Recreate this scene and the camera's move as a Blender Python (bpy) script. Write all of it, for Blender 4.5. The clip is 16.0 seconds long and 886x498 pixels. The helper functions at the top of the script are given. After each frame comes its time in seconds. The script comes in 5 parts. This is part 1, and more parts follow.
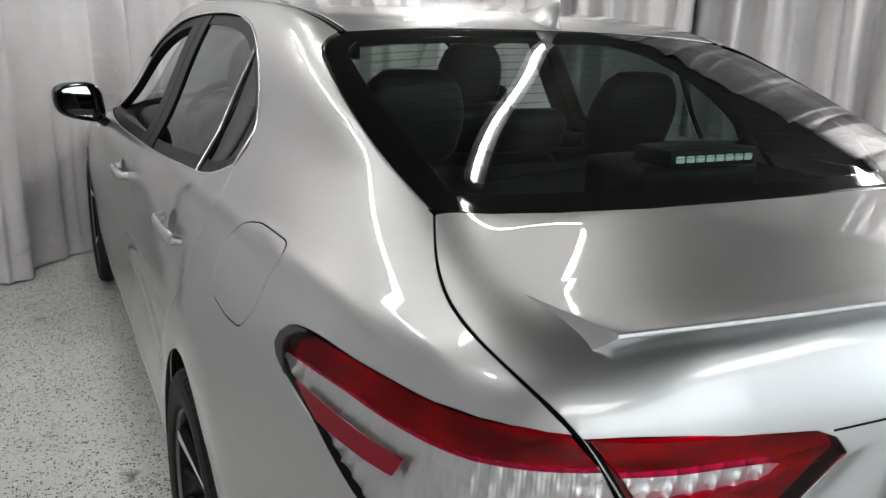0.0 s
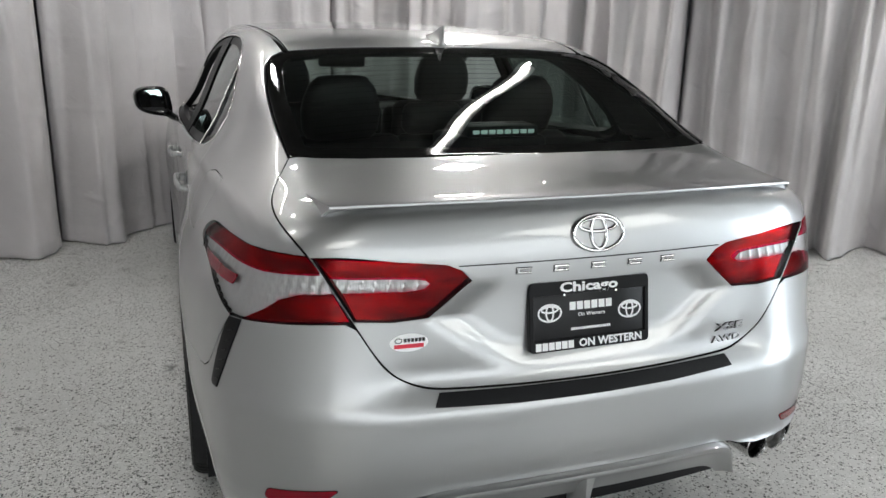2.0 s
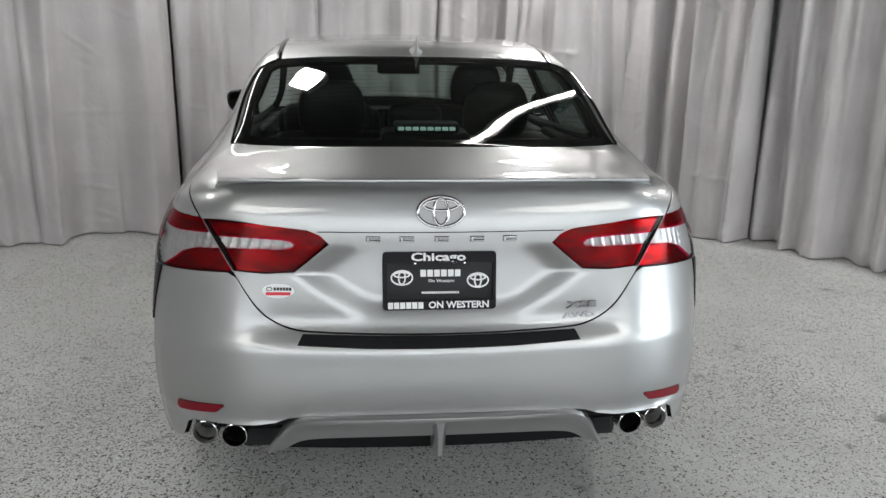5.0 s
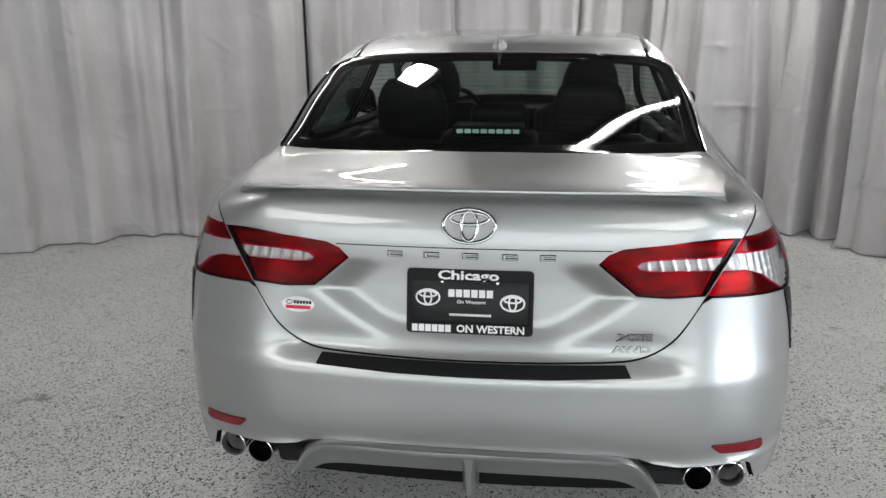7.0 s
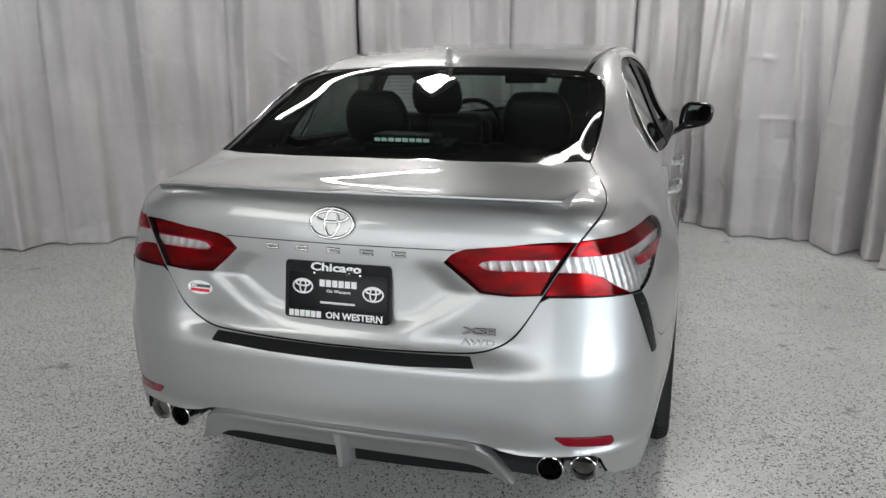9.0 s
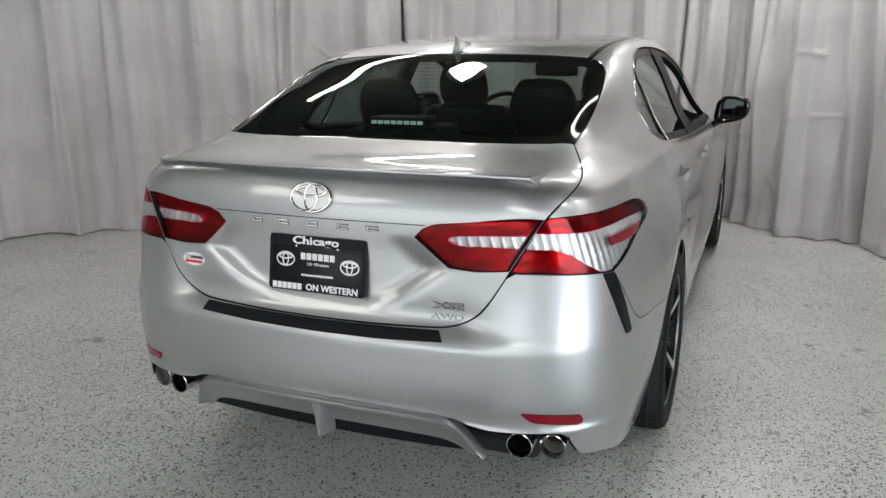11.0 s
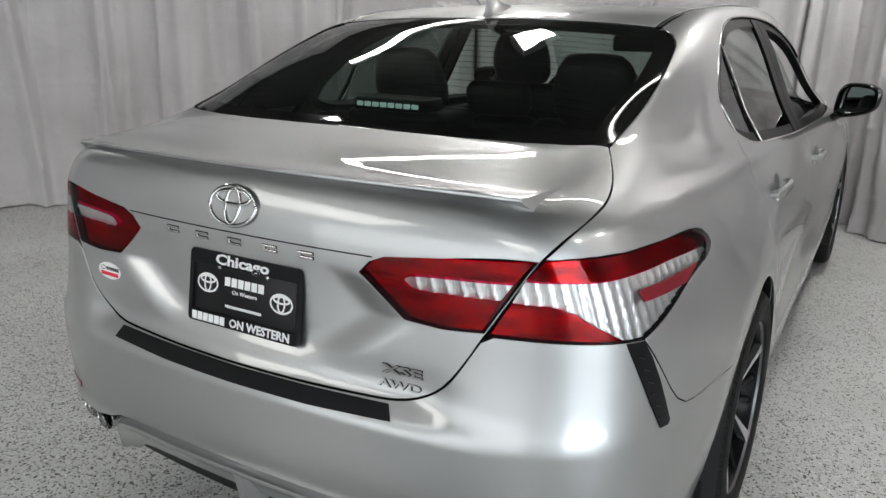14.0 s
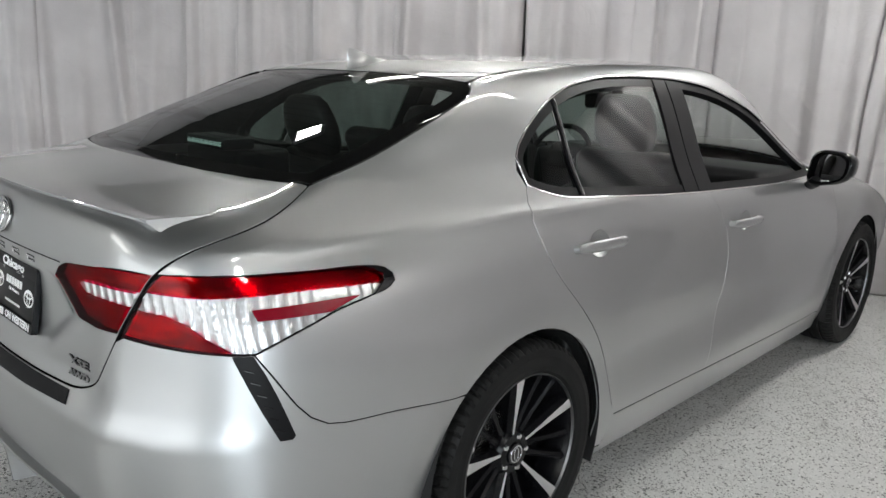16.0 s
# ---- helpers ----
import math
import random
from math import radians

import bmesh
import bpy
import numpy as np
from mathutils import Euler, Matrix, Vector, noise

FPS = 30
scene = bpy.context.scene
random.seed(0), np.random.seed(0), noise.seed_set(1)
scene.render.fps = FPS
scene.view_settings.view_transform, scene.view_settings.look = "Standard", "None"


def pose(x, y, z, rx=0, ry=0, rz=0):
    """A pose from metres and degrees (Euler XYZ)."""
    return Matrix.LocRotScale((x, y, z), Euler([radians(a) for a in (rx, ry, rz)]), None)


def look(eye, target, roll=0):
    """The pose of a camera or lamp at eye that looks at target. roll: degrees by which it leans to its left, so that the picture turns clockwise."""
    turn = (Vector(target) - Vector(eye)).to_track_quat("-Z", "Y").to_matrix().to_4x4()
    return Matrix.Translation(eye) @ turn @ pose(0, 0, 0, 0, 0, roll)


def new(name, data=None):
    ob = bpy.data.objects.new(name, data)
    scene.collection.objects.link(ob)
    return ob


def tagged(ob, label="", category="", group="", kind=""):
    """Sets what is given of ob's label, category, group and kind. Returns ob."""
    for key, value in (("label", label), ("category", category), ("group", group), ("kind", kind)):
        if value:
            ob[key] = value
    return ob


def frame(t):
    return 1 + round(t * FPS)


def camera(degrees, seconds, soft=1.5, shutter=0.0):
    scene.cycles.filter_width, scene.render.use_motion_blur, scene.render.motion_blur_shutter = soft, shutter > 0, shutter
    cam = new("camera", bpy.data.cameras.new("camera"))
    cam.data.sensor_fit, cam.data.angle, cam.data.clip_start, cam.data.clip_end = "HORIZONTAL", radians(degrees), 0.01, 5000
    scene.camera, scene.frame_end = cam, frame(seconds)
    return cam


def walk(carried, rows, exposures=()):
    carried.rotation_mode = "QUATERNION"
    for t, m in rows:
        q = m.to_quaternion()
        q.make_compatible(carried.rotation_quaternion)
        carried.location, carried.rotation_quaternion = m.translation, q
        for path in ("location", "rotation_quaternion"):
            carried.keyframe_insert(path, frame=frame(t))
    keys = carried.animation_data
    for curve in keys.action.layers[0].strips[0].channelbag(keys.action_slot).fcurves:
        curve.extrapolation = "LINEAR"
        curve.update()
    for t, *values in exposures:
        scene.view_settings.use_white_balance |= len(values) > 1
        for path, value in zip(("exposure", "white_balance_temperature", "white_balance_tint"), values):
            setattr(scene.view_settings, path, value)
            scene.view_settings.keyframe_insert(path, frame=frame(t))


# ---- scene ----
cam = camera(59.0, 16.0)
PATH = [
    (0, (-1.11, -0.401, 1.374), (-0.218, 1.301, 0.822), 2.3),
    (0.5, (-1.121, -0.699, 1.385), (-0.285, 1.032, 0.831), 2.2),
    (1, (-1.12, -0.948, 1.414), (-0.344, 0.805, 0.845), 1.6),
    (1.5, (-1.005, -1.156, 1.42), (-0.3, 0.63, 0.86), 1.2),
    (2, (-0.909, -1.392, 1.444), (-0.259, 0.417, 0.892), 1.3),
    (2.5, (-0.84, -1.615, 1.453), (-0.262, 0.22, 0.907), 1.2),
    (3, (-0.729, -1.707, 1.462), (-0.217, 0.149, 0.918), 1.4),
    (3.5, (-0.563, -1.764, 1.463), (-0.125, 0.111, 0.92), 1.4),
    (6, (-0.067, -1.986, 1.472), (-0.072, -0.06, 0.932), 0.4),
    (6.5, (0.008, -1.813, 1.455), (-0.118, 0.107, 0.909), -0.0),
    (7, (0.16, -1.711, 1.463), (-0.081, 0.196, 0.913), -0.3),
    (7.5, (0.416, -1.685, 1.466), (0.075, 0.214, 0.939), -0.4),
    (8, (0.602, -1.78, 1.478), (0.169, 0.101, 0.955), -0.6),
    (8.5, (0.736, -1.837, 1.48), (0.236, 0.029, 0.965), -0.5),
    (9, (0.874, -1.772, 1.479), (0.311, 0.075, 0.956), -0.7),
    (11.5, (1.176, -1.718, 1.395), (0.405, 0.055, 0.882), -0.5),
    (12, (1.201, -1.613, 1.385), (0.401, 0.145, 0.862), -0.2),
    (12.5, (1.214, -1.552, 1.387), (0.394, 0.189, 0.843), 0.1),
    (13, (1.216, -1.497, 1.389), (0.374, 0.227, 0.825), 0.3),
    (13.5, (1.165, -1.313, 1.367), (0.281, 0.385, 0.791), 0.5),
    (14, (1.146, -1.032, 1.38), (0.183, 0.624, 0.805), 0.6),
    (14.5, (1.299, -0.777, 1.381), (0.206, 0.804, 0.829), 0.7),
    (15, (1.555, -0.699, 1.378), (0.362, 0.817, 0.851), 1.2),
    (15.5, (1.838, -0.633, 1.394), (0.564, 0.826, 0.897), 1.9),
    (16, (2.095, -0.521, 1.403), (0.751, 0.887, 0.941), 2.1),
]
walk(cam, [(t, look(eye, target, roll)) for t, eye, target, roll in PATH], [(0, 0.42), (1.0, 0.16), (3, 0.12), (6, 0.08), (9, 0.08), (14, 0.08), (15.5, 0.24), (16, 0.24)])

# ---- world and lamps ----
world = bpy.data.worlds.new("world")
scene.world = world
world.use_nodes = True
world.node_tree.nodes["Background"].inputs[0].default_value = (0.02, 0.02, 0.022, 1)
world.node_tree.nodes["Background"].inputs[1].default_value = 1.0
CEIL = 2.85
TUBE_POWER, PANEL_POWER, BACK_FILL_POWER, DAY_POWER, REAR_FILL_POWER = 30.0, 66.0, 4.4, 6.0, 1.7


# ---- materials ----
def material(name, colour=(0.5, 0.5, 0.5), rough=0.5, metal=0.0, coat=0.0, coat_rough=0.03, spec=0.5):
    m = bpy.data.materials.new(name)
    m.use_nodes = True
    b = m.node_tree.nodes["Principled BSDF"]
    b.inputs["Base Color"].default_value = (*colour, 1)
    b.inputs["Roughness"].default_value = rough
    b.inputs["Metallic"].default_value = metal
    b.inputs["Coat Weight"].default_value = coat
    b.inputs["Coat Roughness"].default_value = coat_rough
    b.inputs["Specular IOR Level"].default_value = spec
    return m


def add(m, kind, **values):
    n = m.node_tree.nodes.new(kind)
    for key, value in values.items():
        if key in n.inputs:
            n.inputs[key].default_value = value
    return n


def wire(m, a, out, b, into):
    m.node_tree.links.new(a.outputs[out], b.inputs[into])


def bsdf(m):
    return m.node_tree.nodes["Principled BSDF"]


def coords(m, which="Object"):
    return m.node_tree.nodes.new("ShaderNodeTexCoord"), which


def glass_material(name, tint, base=0.05, rough=0.0, sharp=4.0):
    """A thin pane: tinted light passes straight through, and the surface mirrors more the flatter one looks along it."""
    m = bpy.data.materials.new(name)
    m.use_nodes = True
    nt = m.node_tree
    nt.nodes.remove(nt.nodes["Principled BSDF"])
    clear, gloss, mix, facing, power, share = (nt.nodes.new(k) for k in ("ShaderNodeBsdfTransparent", "ShaderNodeBsdfGlossy", "ShaderNodeMixShader", "ShaderNodeLayerWeight", "ShaderNodeMath", "ShaderNodeMapRange"))
    clear.inputs[0].default_value = (*tint, 1)
    gloss.inputs["Roughness"].default_value = rough
    facing.inputs["Blend"].default_value = 0.5
    power.operation, power.inputs[1].default_value = "POWER", sharp
    share.inputs["To Min"].default_value = base
    nt.links.new(facing.outputs["Facing"], power.inputs[0])
    nt.links.new(power.outputs[0], share.inputs["Value"])
    nt.links.new(share.outputs["Result"], mix.inputs[0])
    nt.links.new(clear.outputs[0], mix.inputs[1])
    nt.links.new(gloss.outputs[0], mix.inputs[2])
    nt.links.new(mix.outputs[0], nt.nodes["Material Output"].inputs[0])
    return m


def glow(name, colour, strength):
    m = material(name, colour, 0.4)
    bsdf(m).inputs["Emission Color"].default_value = (*colour, 1)
    bsdf(m).inputs["Emission Strength"].default_value = strength
    return m


def paint_material():
    m = material("silver_paint", (0.455, 0.460, 0.462), 0.43, 0.95, 1.0, 0.015)
    bsdf(m).inputs["Coat IOR"].default_value = 1.6
    tc, key = coords(m)
    flake = add(m, "ShaderNodeTexNoise", Scale=2600.0, Detail=1.0)
    wire(m, tc, key, flake, "Vector")
    bump = add(m, "ShaderNodeBump", Strength=0.04, Distance=0.001)
    wire(m, flake, "Fac", bump, "Height")
    wire(m, bump, "Normal", bsdf(m), "Normal")
    big = add(m, "ShaderNodeTexNoise", Scale=3.0, Detail=4.0)
    wire(m, tc, key, big, "Vector")
    ramp = m.node_tree.nodes.new("ShaderNodeMapRange")
    ramp.inputs["To Min"].default_value, ramp.inputs["To Max"].default_value = 0.40, 0.46
    wire(m, big, "Fac", ramp, "Value")
    wire(m, ramp, "Result", bsdf(m), "Roughness")
    return m


def floor_material():
    m = material("epoxy_flake_floor", (0.5, 0.5, 0.49), 0.28, 0, 0.3, 0.15)
    nt = m.node_tree
    tc, key = coords(m)
    stain = add(m, "ShaderNodeTexNoise", Scale=1.3, Detail=6.0, Roughness=0.65)
    wire(m, tc, key, stain, "Vector")
    cr = nt.nodes.new("ShaderNodeValToRGB")
    cr.color_ramp.elements[0].position, cr.color_ramp.elements[0].color = 0.3, (0.54, 0.54, 0.53, 1)
    cr.color_ramp.elements[1].position, cr.color_ramp.elements[1].color = 0.7, (0.70, 0.70, 0.69, 1)
    wire(m, stain, "Fac", cr, "Fac")
    last, out = cr, "Color"
    patch = add(m, "ShaderNodeTexNoise", Scale=0.7, Detail=3.0)
    wire(m, tc, key, patch, "Vector")
    dense = nt.nodes.new("ShaderNodeMapRange")
    dense.inputs["From Min"].default_value, dense.inputs["From Max"].default_value = 0.35, 0.65
    dense.inputs["To Min"].default_value, dense.inputs["To Max"].default_value = 0.45, 1.25
    wire(m, patch, "Fac", dense, "Value")
    for scale, keep, size, colour in ((104.0, 0.27, 0.42, (0.010, 0.011, 0.011, 1)), (160.0, 0.30, 0.43, (0.04, 0.046, 0.044, 1)), (130.0, 0.14, 0.42, (0.9, 0.9, 0.89, 1)), (76.0, 0.05, 0.36, (0.008, 0.008, 0.008, 1))):
        warp = add(m, "ShaderNodeTexNoise", Scale=scale * 1.3, Detail=2.0)
        wire(m, tc, key, warp, "Vector")
        mixv = nt.nodes.new("ShaderNodeVectorMath")
        mixv.operation = "MULTIPLY_ADD"
        mixv.inputs[1].default_value = (0.014, 0.014, 0.014)
        wire(m, warp, "Color", mixv, 0)
        wire(m, tc, key, mixv, 2)
        vor = add(m, "ShaderNodeTexVoronoi", Scale=scale)
        wire(m, mixv, "Vector", vor, "Vector")
        sep = nt.nodes.new("ShaderNodeSeparateColor")
        wire(m, vor, "Color", sep, 0)
        pick = nt.nodes.new("ShaderNodeMath")
        pick.operation = "LESS_THAN"
        share = nt.nodes.new("ShaderNodeMath")
        share.operation, share.inputs[1].default_value = "MULTIPLY", keep
        wire(m, dense, "Result", share, 0)
        wire(m, share, 0, pick, 1)
        wire(m, sep, 0, pick, 0)
        near = nt.nodes.new("ShaderNodeMath")
        near.operation, near.inputs[1].default_value = "LESS_THAN", size
        wire(m, vor, "Distance", near, 0)
        both = nt.nodes.new("ShaderNodeMath")
        both.operation = "MULTIPLY"
        wire(m, pick, 0, both, 0)
        wire(m, near, 0, both, 1)
        mix = nt.nodes.new("ShaderNodeMixRGB")
        mix.inputs[2].default_value = colour
        wire(m, both, 0, mix, 0)
        wire(m, last, out, mix, 1)
        last, out = mix, "Color"
    scuff = add(m, "ShaderNodeTexNoise", Scale=4.5, Detail=7.0, Roughness=0.62)
    wire(m, tc, key, scuff, "Vector")
    rub = nt.nodes.new("ShaderNodeMapRange")
    rub.inputs["From Min"].default_value, rub.inputs["From Max"].default_value = 0.635, 0.70
    rub.inputs["To Max"].default_value = 0.8
    wire(m, scuff, "Fac", rub, "Value")
    dirty = nt.nodes.new("ShaderNodeMixRGB")
    dirty.inputs[2].default_value = (0.12, 0.115, 0.11, 1)
    wire(m, rub, "Result", dirty, 0)
    wire(m, last, out, dirty, 1)
    wire(m, dirty, "Color", bsdf(m), "Base Color")
    rr = nt.nodes.new("ShaderNodeMapRange")
    rr.inputs["To Min"].default_value, rr.inputs["To Max"].default_value = 0.22, 0.45
    wire(m, stain, "Fac", rr, "Value")
    wire(m, rr, "Result", bsdf(m), "Roughness")
    bn = add(m, "ShaderNodeTexNoise", Scale=60.0, Detail=4.0)
    wire(m, tc, key, bn, "Vector")
    bump = add(m, "ShaderNodeBump", Strength=0.05, Distance=0.003)
    wire(m, bn, "Fac", bump, "Height")
    wire(m, bump, "Normal", bsdf(m), "Normal")
    return m


def curtain_material():
    m = material("grey_satin_drape", (0.62, 0.61, 0.62), 0.5, 0, 0, 0.1, 0.4)
    nt = m.node_tree
    bsdf(m).inputs["Sheen Weight"].default_value = 0.2
    tc, key = coords(m)
    n = add(m, "ShaderNodeTexNoise", Scale=2.0, Detail=5.0)
    wire(m, tc, key, n, "Vector")
    cr = nt.nodes.new("ShaderNodeValToRGB")
    cr.color_ramp.elements[0].position, cr.color_ramp.elements[0].color = 0.3, (0.475, 0.452, 0.462, 1)
    cr.color_ramp.elements[1].position, cr.color_ramp.elements[1].color = 0.7, (0.595, 0.570, 0.578, 1)
    wire(m, n, "Fac", cr, "Fac")
    wire(m, cr, "Color", bsdf(m), "Base Color")
    crease = add(m, "ShaderNodeTexNoise", Scale=9.0, Detail=7.0, Roughness=0.6, Distortion=1.2)
    wire(m, tc, key, crease, "Vector")
    bump = add(m, "ShaderNodeBump", Strength=0.6, Distance=0.012)
    wire(m, crease, "Fac", bump, "Height")
    wire(m, bump, "Normal", bsdf(m), "Normal")
    return m


def tinted_lens(name, tint):
    return glass_material(name, tint, 0.018, 0.0, 7.0)


def around(m):
    """A coordinate along the tail and round its corner (|x| + y), and the height."""
    tc, key = coords(m)
    sep = m.node_tree.nodes.new("ShaderNodeSeparateXYZ")
    wire(m, tc, key, sep, 0)
    size, total, both = (m.node_tree.nodes.new(k) for k in ("ShaderNodeMath", "ShaderNodeMath", "ShaderNodeCombineXYZ"))
    size.operation = "ABSOLUTE"
    wire(m, sep, "X", size, 0)
    wire(m, size, 0, total, 0)
    wire(m, sep, "Y", total, 1)
    wire(m, total, 0, both, "X")
    wire(m, sep, "Z", both, "Y")
    return both


def facet_chrome():
    """A bright lamp bowl with fine upright and level flutes."""
    m = material("fluted_reflector", (0.58, 0.58, 0.585), 0.32, 0.8)
    both = around(m)
    last = None
    for scale, way in ((44.0, "X"), (20.0, "Y")):
        w = add(m, "ShaderNodeTexWave", Scale=scale, Distortion=0.15, Detail=0.0)
        w.bands_direction = way
        wire(m, both, 0, w, "Vector")
        bump = add(m, "ShaderNodeBump", Strength=0.10, Distance=0.0020)
        wire(m, w, "Fac", bump, "Height")
        if last is not None:
            wire(m, last, "Normal", bump, "Normal")
        last = bump
    wire(m, last, "Normal", bsdf(m), "Normal")
    return m


def ribbed_red():
    """A red reflector in upright steps; darker and brighter streaks in its colour imitate reflections."""
    m = material("ribbed_red_reflector", (0.50, 0.004, 0.014), 0.2, 1.0)
    both = around(m)
    cloud = add(m, "ShaderNodeTexNoise", Scale=1.0, Detail=1.0)
    stretch = m.node_tree.nodes.new("ShaderNodeVectorMath")
    stretch.operation, stretch.inputs[1].default_value = "MULTIPLY", (7.0, 34.0, 1.0)
    wire(m, both, 0, stretch, 0)
    wire(m, stretch, "Vector", cloud, "Vector")
    shade = m.node_tree.nodes.new("ShaderNodeValToRGB")
    shade.color_ramp.elements[0].position, shade.color_ramp.elements[0].color = 0.38, (0.16, 0.0006, 0.012, 1)
    shade.color_ramp.elements[1].position, shade.color_ramp.elements[1].color = 0.62, (0.52, 0.002, 0.065, 1)
    wire(m, cloud, "Fac", shade, "Fac")
    wire(m, shade, "Color", bsdf(m), "Base Color")
    return m


def grained(name, colour, rough, scale, strength, spec=0.5):
    """A plain colour with a fine leathery relief and uneven gloss."""
    m = material(name, colour, rough, spec=spec)
    tc, key = coords(m)
    n = add(m, "ShaderNodeTexNoise", Scale=scale, Detail=4.0)
    wire(m, tc, key, n, "Vector")
    bump = add(m, "ShaderNodeBump", Strength=strength, Distance=0.001)
    wire(m, n, "Fac", bump, "Height")
    wire(m, bump, "Normal", bsdf(m), "Normal")
    big = add(m, "ShaderNodeTexNoise", Scale=scale / 40, Detail=5.0)
    wire(m, tc, key, big, "Vector")
    r = m.node_tree.nodes.new("ShaderNodeMapRange")
    r.inputs["To Min"].default_value, r.inputs["To Max"].default_value = rough - 0.1, rough + 0.12
    wire(m, big, "Fac", r, "Value")
    wire(m, r, "Result", bsdf(m), "Roughness")
    return m


PAINT = paint_material()
FLOOR = floor_material()
DRAPE = curtain_material()
DARK = material("black_gap", (0.006, 0.006, 0.006), 0.9, spec=0.1)
PLASTIC = material("black_plastic", (0.008, 0.008, 0.009), 0.4, spec=0.14)
GLOSS_BLACK = material("gloss_black", (0.008, 0.008, 0.009), 0.08)
TEXTURED = grained("textured_black_vinyl", (0.008, 0.008, 0.009), 0.5, 900.0, 0.5, 0.15)
CHROME = material("chrome", (0.66, 0.66, 0.67), 0.10, 1.0)
SATIN = material("satin_chrome", (0.36, 0.36, 0.365), 0.28, 1.0)
STEEL = material("polished_steel", (0.78, 0.77, 0.76), 0.14, 1.0)
RUBBER = grained("tyre_rubber", (0.009, 0.009, 0.009), 0.6, 400.0, 0.3, 0.16)
RIM_BLACK = material("black_alloy", (0.005, 0.005, 0.006), 0.25, spec=0.2)
LIT_BORE = material("lit_bore_steel", (0.45, 0.44, 0.43), 0.45, 0.5)
RIM_GREY = material("dark_machined_lip", (0.18, 0.18, 0.185), 0.35, 1.0)
MACHINED = material("machined_alloy", (0.8, 0.8, 0.81), 0.3, 1.0)
SEAT = grained("black_leather", (0.010, 0.011, 0.011), 0.45, 300.0, 0.4)
CARPET = grained("dark_carpet", (0.012, 0.012, 0.013), 0.85, 500.0, 0.6)
LINING = grained("grey_headlining", (0.025, 0.026, 0.026), 0.85, 500.0, 0.3)
RED_LENS = tinted_lens("red_clear_lens", (0.72, 0.004, 0.070))
CLEAR = tinted_lens("clear_lens", (0.93, 0.93, 0.93))
FACETS = facet_chrome()
HOUSING = material("dark_red_housing", (0.20, 0.002, 0.006), 0.3)
RIBS = ribbed_red()
REFLEX = material("red_reflex", (0.20, 0.0006, 0.010), 0.22, 0, 0.3, spec=0.2)
LED = glow("brake_led", (0.75, 0.95, 0.9), 0.2)
WHITE = material("white_print", (0.9, 0.9, 0.9), 0.5)
REDPRINT = material("red_print", (0.75, 0.03, 0.06), 0.4)
PLATE_BLACK = material("plate_black", (0.006, 0.006, 0.007), 0.3, spec=0.25)
WALLPAINT = material("warehouse_wall_paint", (0.5, 0.5, 0.5), 0.8)
CEILING = material("ceiling_paint", (0.055, 0.057, 0.053), 0.8)
GLASS = glass_material("tinted_glass", (0.42, 0.50, 0.47))
SIDE_GLASS = glass_material("dark_tinted_glass", (0.30, 0.37, 0.345), sharp=5.0)
SCREEN_GLASS = glass_material("windscreen_glass", (0.80, 0.86, 0.83))
FRIT = material("black_frit", (0.004, 0.004, 0.004), 0.05)
TUBE_GLOW = glow("tube_glow", (1.0, 0.985, 0.93), TUBE_POWER)
PANEL_GLOW = glow("panel_glow", (1.0, 1.0, 0.965), PANEL_POWER)
BACK_FILL = glow("back_fill_glow", (1.0, 1.0, 0.955), BACK_FILL_POWER)
REAR_FILL_GLOW = glow("rear_fill_glow", (0.93, 0.97, 1.0), REAR_FILL_POWER)
DAY_GLOW = glow("daylight_glow", (0.86, 0.94, 1.0), DAY_POWER)


# ---- mesh helpers ----
def spline(knots):
    """A natural cubic spline through (t, value) knots, as a function of an array."""
    t = np.array([k[0] for k in knots], float)
    v = np.array([k[1] for k in knots], float)
    m2 = second(t) @ v

    def at(q):
        return between(t, v, m2, np.asarray(q, float))
    return at


def second(t):
    """The matrix that gives a natural spline's second derivatives from its values."""
    n, h = len(t), np.diff(t)
    a, b = np.zeros((n, n)), np.zeros((n, n))
    a[0, 0] = a[-1, -1] = 1
    for i in range(1, n - 1):
        a[i, i - 1:i + 2] = h[i - 1], 2 * (h[i - 1] + h[i]), h[i]
        b[i, i - 1:i + 2] = 6 / h[i - 1], -6 / h[i - 1] - 6 / h[i], 6 / h[i]
    return np.linalg.solve(a, b)


def between(t, v, m2, q):
    """v, m2: one value a knot, or one row of them a query."""
    q = np.clip(q, t[0], t[-1])
    i = np.clip(np.searchsorted(t, q) - 1, 0, len(t) - 2)
    h, row = t[i + 1] - t[i], np.arange(len(q)) if v.ndim > 1 else None
    pick = (lambda w, k: w[row, k]) if v.ndim > 1 else (lambda w, k: w[k])
    a, b = (t[i + 1] - q) / h, (q - t[i]) / h
    return a * pick(v, i) + b * pick(v, i + 1) + ((a**3 - a) * pick(m2, i) + (b**3 - b) * pick(m2, i + 1)) * h * h / 6


def mesh_object(name, verts, faces, mats, parent=None, smooth=True, face_mats=None, normals=None):
    me = bpy.data.meshes.new(name)
    me.from_pydata([tuple(v) for v in verts], [], [tuple(f) for f in faces])
    for m in mats if isinstance(mats, (list, tuple)) else [mats]:
        me.materials.append(m)
    if face_mats is not None:
        me.polygons.foreach_set("material_index", np.asarray(face_mats, np.int32))
    me.polygons.foreach_set("use_smooth", np.full(len(me.polygons), bool(smooth)))
    me.update()
    if normals is not None:
        me.normals_split_custom_set_from_vertices([tuple(n) for n in normals])
    ob = new(name, me)
    if parent is not None:
        ob.parent = parent
    return ob


